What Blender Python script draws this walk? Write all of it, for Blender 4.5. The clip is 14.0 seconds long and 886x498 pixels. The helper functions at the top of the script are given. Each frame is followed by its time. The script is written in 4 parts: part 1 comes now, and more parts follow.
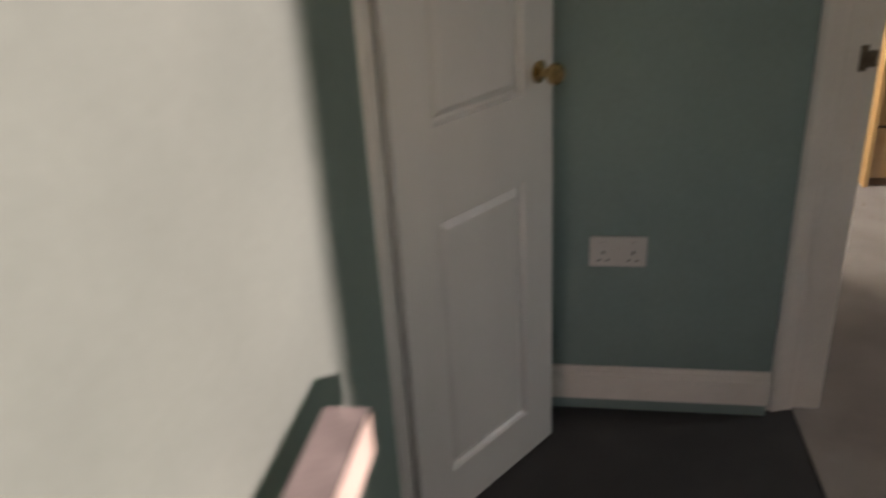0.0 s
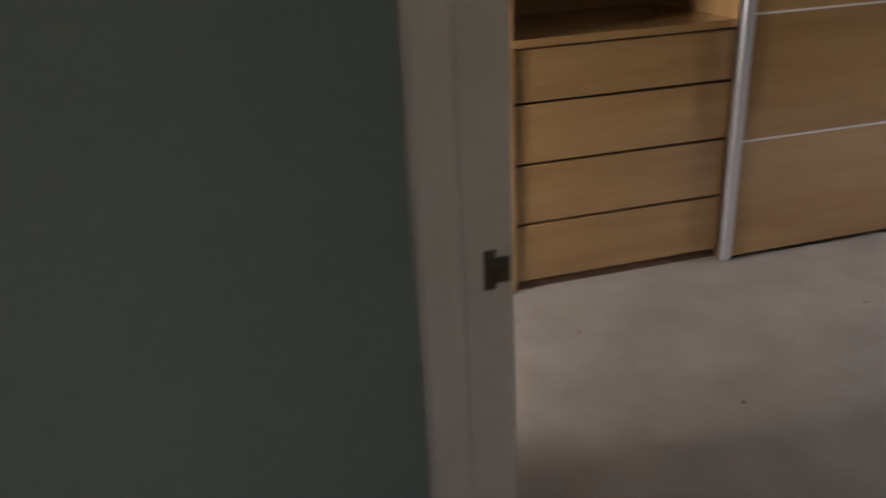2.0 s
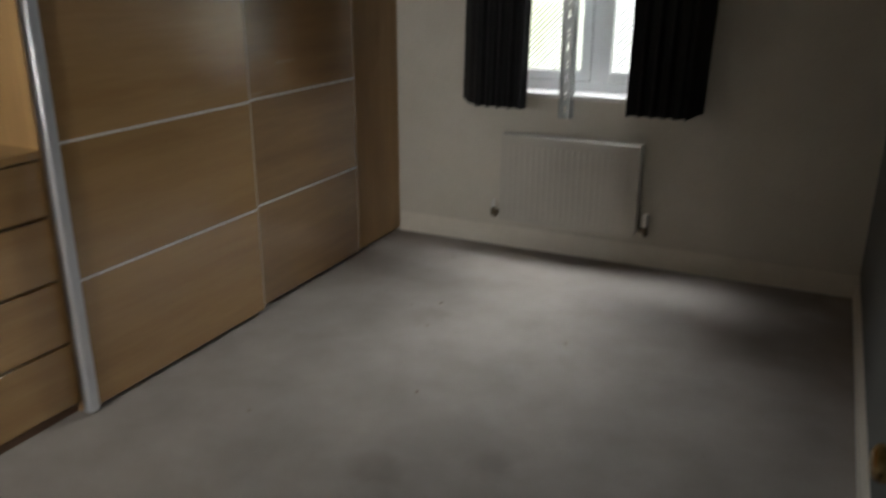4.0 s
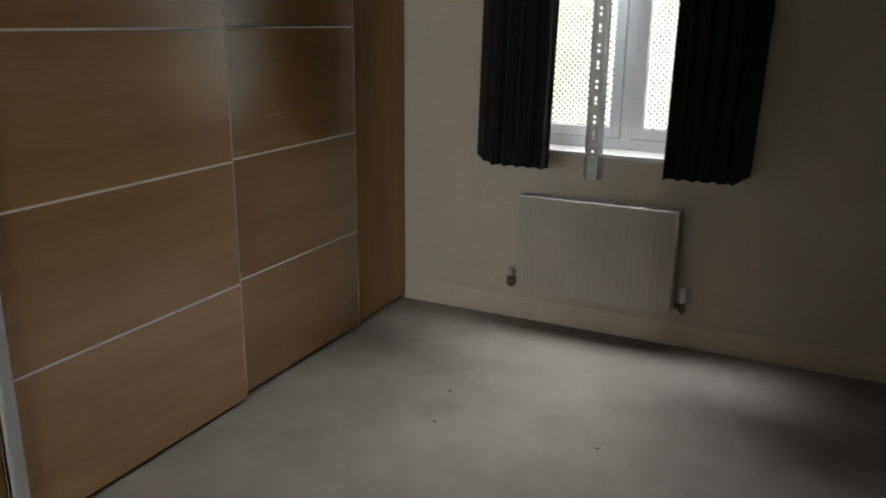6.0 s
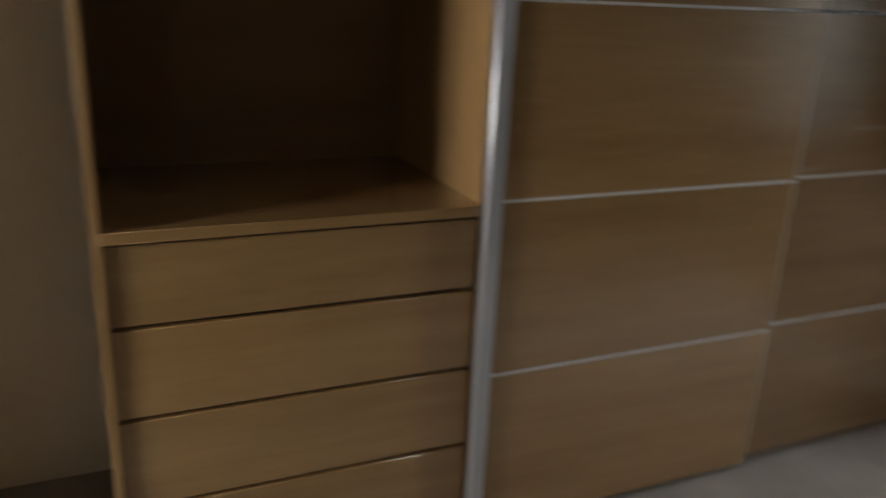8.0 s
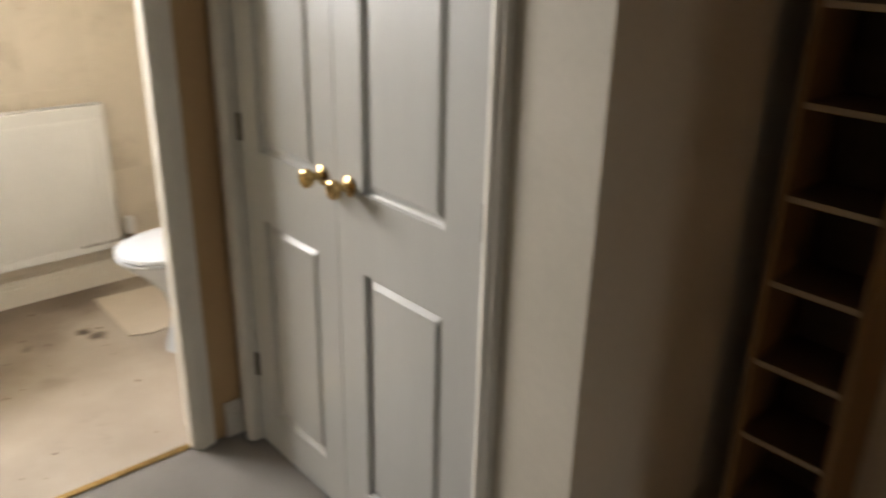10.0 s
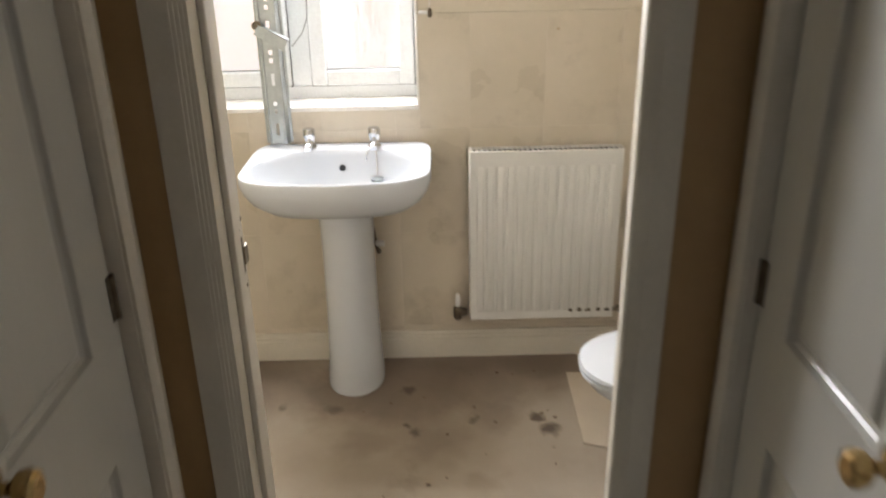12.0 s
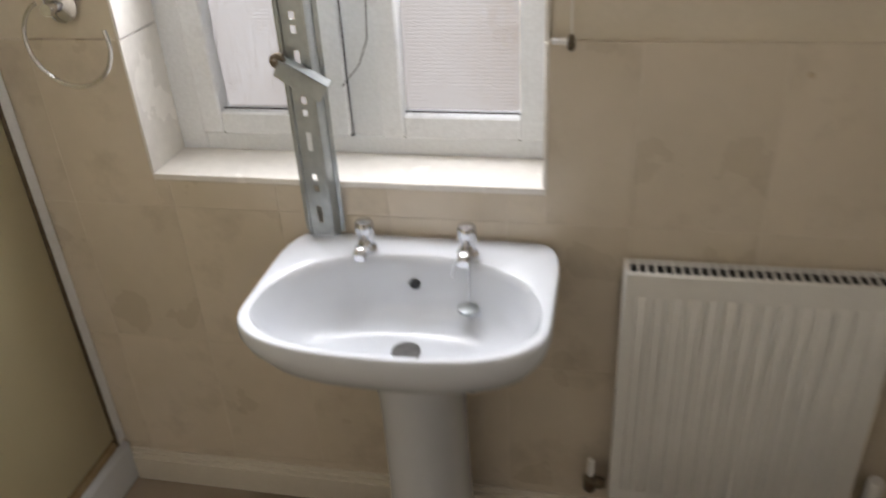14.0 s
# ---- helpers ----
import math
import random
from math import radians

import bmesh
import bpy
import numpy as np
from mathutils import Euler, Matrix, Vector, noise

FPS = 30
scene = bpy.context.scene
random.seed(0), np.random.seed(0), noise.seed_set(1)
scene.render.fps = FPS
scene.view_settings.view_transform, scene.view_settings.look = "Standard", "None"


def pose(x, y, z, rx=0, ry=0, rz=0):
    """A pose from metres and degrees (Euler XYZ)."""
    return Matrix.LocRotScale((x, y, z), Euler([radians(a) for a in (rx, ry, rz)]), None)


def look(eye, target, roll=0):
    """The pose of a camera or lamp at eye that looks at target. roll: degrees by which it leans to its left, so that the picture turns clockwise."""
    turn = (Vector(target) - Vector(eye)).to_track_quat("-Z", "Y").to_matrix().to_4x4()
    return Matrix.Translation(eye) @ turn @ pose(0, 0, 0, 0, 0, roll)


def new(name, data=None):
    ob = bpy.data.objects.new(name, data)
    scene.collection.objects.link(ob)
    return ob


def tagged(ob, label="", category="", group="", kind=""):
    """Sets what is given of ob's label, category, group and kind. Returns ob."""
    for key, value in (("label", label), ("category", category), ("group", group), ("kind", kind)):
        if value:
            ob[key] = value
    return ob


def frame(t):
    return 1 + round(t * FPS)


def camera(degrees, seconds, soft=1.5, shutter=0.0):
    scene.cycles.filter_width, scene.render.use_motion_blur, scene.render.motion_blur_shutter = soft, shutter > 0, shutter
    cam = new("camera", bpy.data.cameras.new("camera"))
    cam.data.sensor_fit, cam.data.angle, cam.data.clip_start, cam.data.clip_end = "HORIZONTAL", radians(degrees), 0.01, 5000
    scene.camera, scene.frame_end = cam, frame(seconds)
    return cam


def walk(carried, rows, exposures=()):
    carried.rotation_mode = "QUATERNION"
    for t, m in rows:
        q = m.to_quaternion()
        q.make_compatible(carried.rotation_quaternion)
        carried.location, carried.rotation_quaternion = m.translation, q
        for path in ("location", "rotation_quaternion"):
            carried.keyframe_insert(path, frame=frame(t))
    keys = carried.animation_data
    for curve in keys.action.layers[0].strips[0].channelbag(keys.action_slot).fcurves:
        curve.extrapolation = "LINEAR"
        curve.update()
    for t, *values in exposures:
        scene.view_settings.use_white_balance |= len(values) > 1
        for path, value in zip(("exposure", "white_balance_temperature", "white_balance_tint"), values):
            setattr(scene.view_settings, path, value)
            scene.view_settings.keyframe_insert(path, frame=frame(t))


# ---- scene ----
cam = camera(58.1, 14.0, soft=1.9, shutter=0.7)
PATH = [
    (0, (3.648, -1.311, 1.405), (1.865, -1.634, 0.559), -3.5),
    (0.4, (3.53, -1.163, 1.432), (1.723, -1.445, 0.623), -2.9),
    (0.5, (3.482, -1.155, 1.435), (1.667, -1.4, 0.632), -2.8),
    (0.7, (3.426, -1.142, 1.447), (1.596, -1.327, 0.66), -3.4),
    (1, (3.233, -1.121, 1.457), (1.391, -1.164, 0.678), -3.9),
    (1.2, (3.125, -1.122, 1.469), (1.281, -1.05, 0.698), -4.0),
    (1.4, (3.029, -1.115, 1.471), (1.192, -0.93, 0.702), -4.4),
    (1.5, (2.998, -1.069, 1.474), (1.162, -0.882, 0.703), -4.6),
    (1.8, (2.717, -1.015, 1.432), (0.923, -0.635, 0.635), -2.5),
    (2, (2.643, -0.976, 1.443), (0.866, -0.513, 0.65), -3.1),
    (2.2, (2.537, -0.946, 1.437), (0.802, -0.357, 0.634), -2.1),
    (2.5, (2.46, -0.929, 1.45), (0.827, -0.099, 0.647), -1.0),
    (2.6, (2.462, -0.925, 1.466), (0.867, -0.024, 0.663), -2.2),
    (3, (2.346, -0.922, 1.487), (1.006, 0.331, 0.693), -3.0),
    (3.2, (2.313, -0.903, 1.532), (1.105, 0.478, 0.735), -1.6),
    (3.8, (2.184, -0.902, 1.503), (1.344, 0.779, 0.818), 0.3),
    (4, (2.276, -0.852, 1.552), (1.465, 0.854, 0.896), 0.2),
    (4.2, (2.276, -0.852, 1.553), (1.509, 0.898, 0.964), 0.4),
    (6.3, (2.001, -0.3, 1.537), (1.12, 1.408, 0.983), 0.7),
    (6.5, (1.972, -0.247, 1.521), (1.024, 1.419, 0.951), 0.1),
    (6.8, (1.856, -0.152, 1.523), (0.844, 1.464, 0.919), -0.0),
    (7, (1.824, -0.086, 1.522), (0.66, 1.419, 0.904), -0.7),
    (7.2, (1.797, -0.012, 1.516), (0.485, 1.358, 0.881), -1.1),
    (9.3, (1.182, 0.06, 1.533), (-0.533, -0.7, 0.84), 0.1),
    (9.4, (1.115, 0.078, 1.524), (-0.533, -0.824, 0.838), -0.8),
    (9.5, (1.124, 0.064, 1.523), (-0.474, -0.927, 0.843), 1.7),
    (9.7, (1.067, 0.015, 1.543), (-0.414, -1.116, 0.817), 2.1),
    (10, (0.891, -0.002, 1.542), (-0.342, -1.384, 0.786), 1.2),
    (10.4, (0.733, -0.117, 1.549), (-0.249, -1.688, 0.795), 0.8),
    (10.5, (0.739, -0.172, 1.56), (-0.198, -1.77, 0.806), 0.9),
    (11, (0.565, -0.367, 1.549), (-0.001, -2.128, 0.788), 0.4),
    (11.5, (0.433, -0.559, 1.579), (0.216, -2.387, 0.797), 0.3),
    (12, (0.408, -0.831, 1.579), (0.392, -2.668, 0.788), -1.1),
    (12.5, (0.442, -1.112, 1.56), (0.452, -2.957, 0.786), -1.3),
    (13, (0.376, -1.38, 1.551), (0.457, -3.22, 0.772), -1.35),
    (13.2, (0.352, -1.504, 1.547), (0.477, -3.336, 0.756), -0.95),
    (13.5, (0.326, -1.679, 1.516), (0.533, -3.5, 0.717), -0.8),
    (14, (0.348, -2.033, 1.685), (0.727, -3.714, 0.669), -3.4),
]
EXPOSURES = [(0.0, 1.5, 6700, 15), (0.5, 1.32, 6850, 18), (1.0, 1.0, 7100, 22), (1.5, 0.98, 6900, 21), (2.5, 0.86, 6450, 16), (3.4, 0.68, 6300, 10), (4.2, 0.5, 6300, 9), (6.3, 0.4, 6400, 10), (7.2, 0.34, 6300, 11),
             (9.3, 0.62, 6650, 11), (9.8, 0.2, 6500, 11), (10.4, -0.42, 6350, 11), (11.0, -0.55, 6300, 11), (11.5, -0.56, 6200, 11), (12.0, -0.64, 6180, 11), (12.5, -0.9, 6150, 11), (13.2, -1.24, 6150, 12), (14.0, -1.68, 6150, 13)]
walk(cam, [(t, look(eye, target, roll)) for t, eye, target, roll in PATH], EXPOSURES)

# ---- world and light ----
world = bpy.data.worlds.new("sky")
scene.world = world
world.use_nodes = True
wn = world.node_tree
sky = wn.nodes.new("ShaderNodeTexSky")
sky.sky_type = "NISHITA"
sky.sun_disc = False
sky.sun_elevation, sky.sun_rotation = radians(28), radians(67)
wn.links.new(sky.outputs["Color"], wn.nodes["Background"].inputs["Color"])
wn.nodes["Background"].inputs["Strength"].default_value = 0.1


def area_lamp(name, eye, target, sx, sy, watts, colour, spread=180):
    data = bpy.data.lights.new(name, "AREA")
    data.shape, data.size, data.size_y, data.energy, data.color = "RECTANGLE", sx, sy, watts, colour
    data.spread = radians(spread)
    ob = new(name, data)
    ob.matrix_world = look(eye, target)
    return tagged(ob, kind="structure")


sun = new("sun", bpy.data.lights.new("sun", "SUN"))
sun.data.energy, sun.data.angle, sun.data.color = 7.0, radians(1.4), (1.0, 0.71, 0.68)
sun.matrix_world = look((7.6, 0.5, 3.5), (7.6 - 2.59, 0.5 - 1.11, 3.5 - 1.51))
area_lamp("bedroom_window_light", (1.11, 3.50, 1.86), (1.1, 1.85, 0.0), 0.96, 0.34, 17, (0.95, 0.98, 1.0), 104)
area_lamp("bathroom_window_light", (0.89, -3.60, 1.70), (0.6, -1.9, 1.3), 0.82, 0.55, 98, (1.0, 0.975, 0.945), 160)
# Weak fill lamp added in the landing's opening, which is out of view.
area_lamp("landing_fill_light", (3.98, -1.34, 1.75), (2.6, -1.25, 0.9), 0.5, 0.9, 0.2, (1.0, 0.95, 0.88), 150)


# ---- materials ----
def ramp(nt, fac, stops):
    n = nt.nodes.new("ShaderNodeValToRGB")
    el = n.color_ramp.elements
    el[0].position, el[0].color = stops[0][0], (*stops[0][1], 1)
    el[1].position, el[1].color = stops[-1][0], (*stops[-1][1], 1)
    for p, c in stops[1:-1]:
        el.new(p).color = (*c, 1)
    nt.links.new(fac, n.inputs["Fac"])
    return n.outputs["Color"]


def noise_node(nt, coord, scale, detail=4, rough=0.55, stretch=None):
    n = nt.nodes.new("ShaderNodeTexNoise")
    n.inputs["Scale"].default_value, n.inputs["Detail"].default_value, n.inputs["Roughness"].default_value = scale, detail, rough
    if stretch:
        m = nt.nodes.new("ShaderNodeMapping")
        m.inputs["Scale"].default_value = stretch
        nt.links.new(coord, m.inputs["Vector"])
        coord = m.outputs["Vector"]
    nt.links.new(coord, n.inputs["Vector"])
    return n.outputs["Fac"]


def mixc(nt, fac, a, b, mode="MIX"):
    n = nt.nodes.new("ShaderNodeMix")
    n.data_type, n.blend_type = "RGBA", mode
    for sock, v in ((n.inputs[0], fac), (n.inputs[6], a), (n.inputs[7], b)):
        if isinstance(v, (int, float)):
            sock.default_value = v
        elif isinstance(v, tuple):
            sock.default_value = (*v, 1)
        else:
            nt.links.new(v, sock)
    return n.outputs[2]


def surface(name, dark, light, rough=0.6, metal=0.0, scale=8, stretch=None, grain=120, grain_amount=0.06, bump=0.1, bump_scale=None,
            bump_depth=0.002, stain=None, stain_scale=3, stain_from=0.62, stain_to=0.78, coat=0.0, vary=0.0, lohi=(0.3, 0.7)):
    """A material with variation at two scales, fine relief, and optional stains with their own shape."""
    m = bpy.data.materials.new(name)
    m.use_nodes = True
    nt = m.node_tree
    b = nt.nodes["Principled BSDF"]
    coord = nt.nodes.new("ShaderNodeTexCoord").outputs["Object"]
    if vary:
        shift = nt.nodes.new("ShaderNodeVectorMath")
        shift.operation = "MULTIPLY_ADD"
        info = nt.nodes.new("ShaderNodeObjectInfo")
        nt.links.new(info.outputs["Random"], shift.inputs[0])
        shift.inputs[1].default_value = (37.0, 23.0, 51.0)
        nt.links.new(coord, shift.inputs[2])
        coord = shift.outputs["Vector"]
    big = noise_node(nt, coord, scale, 5, 0.55, stretch)
    col = ramp(nt, big, [(lohi[0], dark), (lohi[1], light)])
    fine = noise_node(nt, coord, grain, 3, 0.6, stretch)
    g = ramp(nt, fine, [(0.25, (1 - grain_amount * 2,) * 3), (0.75, (1.0, 1.0, 1.0))])
    col = mixc(nt, 1.0, col, g, "MULTIPLY")
    if stain:
        blot = noise_node(nt, coord, stain_scale, 6, 0.62)
        f = ramp(nt, blot, [(stain_from, (0, 0, 0)), (stain_to, (1, 1, 1))])
        col = mixc(nt, f, col, stain)
    if vary:
        r = ramp(nt, info.outputs["Random"], [(0, (1 - vary,) * 3), (1, (1, 1, 1))])
        col = mixc(nt, 1.0, col, r, "MULTIPLY")
    nt.links.new(col, b.inputs["Base Color"])
    rr = nt.nodes.new("ShaderNodeMapRange")
    rr.inputs["To Min"].default_value, rr.inputs["To Max"].default_value = max(0.02, rough - 0.1), min(1, rough + 0.1)
    nt.links.new(big, rr.inputs["Value"])
    nt.links.new(rr.outputs["Result"], b.inputs["Roughness"])
    b.inputs["Metallic"].default_value = metal
    b.inputs["Coat Weight"].default_value = coat
    if bump:
        bn = nt.nodes.new("ShaderNodeBump")
        bn.inputs["Strength"].default_value, bn.inputs["Distance"].default_value = bump, bump_depth
        h = noise_node(nt, coord, bump_scale or grain, 4, 0.6, stretch)
        nt.links.new(h, bn.inputs["Height"])
        nt.links.new(bn.outputs["Normal"], b.inputs["Normal"])
    return m


CREAM = surface("cream_wall_paint", (0.60, 0.54, 0.43), (0.68, 0.61, 0.50), 0.75, scale=2.5, grain=60, grain_amount=0.03, bump=0.25, bump_scale=180,
                stain=(0.42, 0.37, 0.29), stain_scale=2.2, stain_from=0.66, stain_to=0.9)
OFFWHITE = surface("off_white_wall_paint", (0.57, 0.53, 0.45), (0.64, 0.60, 0.52), 0.75, scale=2.5, grain=60, grain_amount=0.03, bump=0.2, bump_scale=180,
                   stain=(0.45, 0.42, 0.37), stain_scale=2.0, stain_from=0.66, stain_to=0.9)
TAN = surface("tan_wall_paint", (0.43, 0.275, 0.125), (0.50, 0.335, 0.165), 0.75, scale=2.5, grain=60, grain_amount=0.03, bump=0.25, bump_scale=180)
FEATURE = surface("dark_feature_wall_paint", (0.10, 0.105, 0.10), (0.14, 0.145, 0.135), 0.65, scale=2.5, grain=60, grain_amount=0.05, bump=0.2, bump_scale=180)
TEAL = surface("teal_wall_paint", (0.172, 0.230, 0.204), (0.208, 0.276, 0.244), 0.7, scale=2.5, grain=60, grain_amount=0.04, bump=0.2, bump_scale=180)
WHITEWALL = surface("white_wall_paint", (0.80, 0.78, 0.74), (0.86, 0.84, 0.80), 0.6, scale=2.5, grain=60, grain_amount=0.02, bump=0.15, bump_scale=180)
CEIL = surface("ceiling_paint", (0.74, 0.72, 0.68), (0.8, 0.78, 0.74), 0.85, scale=3, bump=0.3, bump_scale=90)
TRIM = surface("white_gloss_trim", (0.67, 0.62, 0.53), (0.75, 0.70, 0.61), 0.38, scale=6, grain=90, grain_amount=0.03, bump=0.06,
               stain=(0.42, 0.38, 0.32), stain_scale=9, stain_from=0.7, stain_to=0.85)
DOORW = surface("white_door_paint", (0.49, 0.48, 0.445), (0.56, 0.55, 0.51), 0.36, scale=4, grain=160, grain_amount=0.02, bump=0.08, stretch=(1, 1, 0.15), coat=0.6)
DOORW.node_tree.nodes["Principled BSDF"].inputs["Coat Roughness"].default_value = 0.28
CARPET = surface("taupe_carpet", (0.30, 0.262, 0.228), (0.40, 0.352, 0.31), 0.95, scale=3.5, grain=420, grain_amount=0.16, bump=0.6, bump_scale=520, bump_depth=0.004,
                 stain=(0.17, 0.14, 0.12), stain_scale=4.5, stain_from=0.68, stain_to=0.8)
DARKCARPET = surface("dark_grey_carpet", (0.034, 0.033, 0.031), (0.055, 0.053, 0.05), 0.95, scale=4, grain=420, grain_amount=0.16, bump=0.6, bump_scale=520, bump_depth=0.004)
RIBBED = surface("ribbed_taupe_carpet", (0.25, 0.225, 0.20), (0.32, 0.29, 0.262), 0.95, scale=3.5, grain=420, grain_amount=0.12, bump=0)
rn = RIBBED.node_tree
wave = rn.nodes.new("ShaderNodeTexWave")
wave.bands_direction, wave.inputs["Scale"].default_value, wave.inputs["Distortion"].default_value = "Y", 27.0, 0.6
rn.links.new(rn.nodes.new("ShaderNodeTexCoord").outputs["Object"], wave.inputs["Vector"])
ribs = rn.nodes.new("ShaderNodeBump")
ribs.inputs["Strength"].default_value, ribs.inputs["Distance"].default_value = 1.0, 0.004
rn.links.new(wave.outputs["Fac"], ribs.inputs["Height"])
rn.links.new(ribs.outputs["Normal"], rn.nodes["Principled BSDF"].inputs["Normal"])
VINYL = surface("stained_beige_floor", (0.31, 0.25, 0.19), (0.43, 0.36, 0.28), 0.7, scale=2.2, grain=260, grain_amount=0.08, bump=0.25, bump_scale=320,
                stain=(0.16, 0.12, 0.09), stain_scale=3.2, stain_from=0.6, stain_to=0.8)
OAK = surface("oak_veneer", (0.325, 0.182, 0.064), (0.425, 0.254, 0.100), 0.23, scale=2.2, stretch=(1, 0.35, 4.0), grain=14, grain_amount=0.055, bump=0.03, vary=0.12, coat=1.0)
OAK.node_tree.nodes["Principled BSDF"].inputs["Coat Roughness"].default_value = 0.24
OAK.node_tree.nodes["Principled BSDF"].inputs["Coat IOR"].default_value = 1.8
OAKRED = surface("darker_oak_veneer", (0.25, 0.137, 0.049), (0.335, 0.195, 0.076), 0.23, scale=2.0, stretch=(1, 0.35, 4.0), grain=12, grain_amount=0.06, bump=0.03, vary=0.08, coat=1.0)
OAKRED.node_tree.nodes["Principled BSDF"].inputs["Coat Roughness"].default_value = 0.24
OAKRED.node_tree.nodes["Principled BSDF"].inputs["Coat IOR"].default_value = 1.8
OAKEND = surface("oak_veneer_upright", (0.315, 0.18, 0.066), (0.425, 0.26, 0.105), 0.45, scale=2.2, stretch=(4, 4, 0.35), grain=14, grain_amount=0.10, bump=0.05)
RACKWOOD = surface("rack_veneer", (0.24, 0.14, 0.06), (0.33, 0.20, 0.09), 0.5, scale=2.2, stretch=(4, 4, 0.35), grain=14, grain_amount=0.1)
PALEWOOD = surface("pale_edge_wood", (0.48, 0.38, 0.26), (0.58, 0.47, 0.33), 0.5, scale=8)
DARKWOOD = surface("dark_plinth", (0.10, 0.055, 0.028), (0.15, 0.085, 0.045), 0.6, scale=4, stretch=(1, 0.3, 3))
BACKING = surface("wardrobe_backing", (0.20, 0.12, 0.06), (0.27, 0.165, 0.085), 0.6, scale=2.5, stretch=(1, 0.4, 3))
ALU = surface("brushed_aluminium", (0.62, 0.63, 0.65), (0.74, 0.75, 0.77), 0.35, metal=0.6, scale=20, stretch=(1, 1, 0.05), bump=0.03)
WHITESTRIP = surface("pale_divider_strip", (0.72, 0.70, 0.66), (0.8, 0.78, 0.74), 0.4, scale=10)
BRASS = surface("polished_brass", (0.43, 0.295, 0.12), (0.57, 0.405, 0.185), 0.24, metal=1.0, scale=30, grain=200, bump=0.02)
CHROME = surface("chrome", (0.60, 0.60, 0.61), (0.72, 0.72, 0.73), 0.12, metal=1.0, scale=30, bump=0.01)
STEEL = surface("galvanised_steel", (0.34, 0.365, 0.365), (0.50, 0.53, 0.53), 0.38, metal=0.85, scale=14, grain=60, grain_amount=0.08, bump=0.05)
CERAMIC = surface("white_ceramic", (0.575, 0.60, 0.64), (0.62, 0.645, 0.685), 0.2, scale=3, grain=30, grain_amount=0.0, bump=0.0, coat=0.2)
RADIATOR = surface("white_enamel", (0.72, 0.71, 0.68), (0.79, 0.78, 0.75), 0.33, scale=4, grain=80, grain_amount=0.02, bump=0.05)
# Darker than the white enamel, in one even tone.
GREYWHITE = surface("grey_white_enamel", (0.49, 0.465, 0.41), (0.56, 0.535, 0.475), 0.4, scale=4, grain=80, grain_amount=0.02, bump=0.05)
UPVC = surface("white_upvc", (0.82, 0.84, 0.86), (0.87, 0.89, 0.91), 0.3, scale=4, bump=0.02)
BLACKCLOTH = surface("black_curtain_cloth", (0.006, 0.006, 0.007), (0.014, 0.014, 0.015), 0.95, scale=6, grain=600, grain_amount=0.2, bump=0.3)
PLASTICW = surface("white_plastic", (0.7, 0.69, 0.67), (0.78, 0.77, 0.75), 0.35, scale=9, bump=0.02)
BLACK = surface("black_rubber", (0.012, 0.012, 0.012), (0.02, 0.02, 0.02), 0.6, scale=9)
RUST = surface("grimy_brass_valve", (0.10, 0.075, 0.05), (0.2, 0.16, 0.11), 0.5, metal=0.6, scale=40)
DULL = surface("dull_dark_metal", (0.06, 0.058, 0.055), (0.11, 0.105, 0.1), 0.5, metal=0.3, scale=40)
RAILGREY = surface("grey_handrail_paint", (0.075, 0.072, 0.068), (0.125, 0.12, 0.112), 0.6, scale=30, grain=200, bump=0.1)
TILEM = surface("cream_wall_tile", (0.60, 0.53, 0.42), (0.68, 0.60, 0.49), 0.3, scale=3, grain=25, grain_amount=0.02, bump=0.02,
                stain=(0.40, 0.34, 0.26), stain_scale=5.0, stain_from=0.54, stain_to=0.86, vary=0.05)
SILLTILE = surface("pale_sill_tile", (0.76, 0.73, 0.68), (0.83, 0.80, 0.75), 0.25, scale=5, grain=40, grain_amount=0.04, bump=0.05)
GROUT = surface("grout", (0.62, 0.55, 0.45), (0.72, 0.655, 0.555), 0.8, scale=20)
GRIME = surface("rusty_limescale", (0.24, 0.15, 0.06), (0.42, 0.33, 0.20), 0.6, scale=14, grain=90, grain_amount=0.12, bump=0.15)
FROST = bpy.data.materials.new("shower_glass")
FROST.use_nodes = True
fb = FROST.node_tree.nodes["Principled BSDF"]
fb.inputs["Base Color"].default_value, fb.inputs["Roughness"].default_value = (0.52, 0.46, 0.29, 1), 0.3
fb.inputs["Transmission Weight"].default_value = 0.35


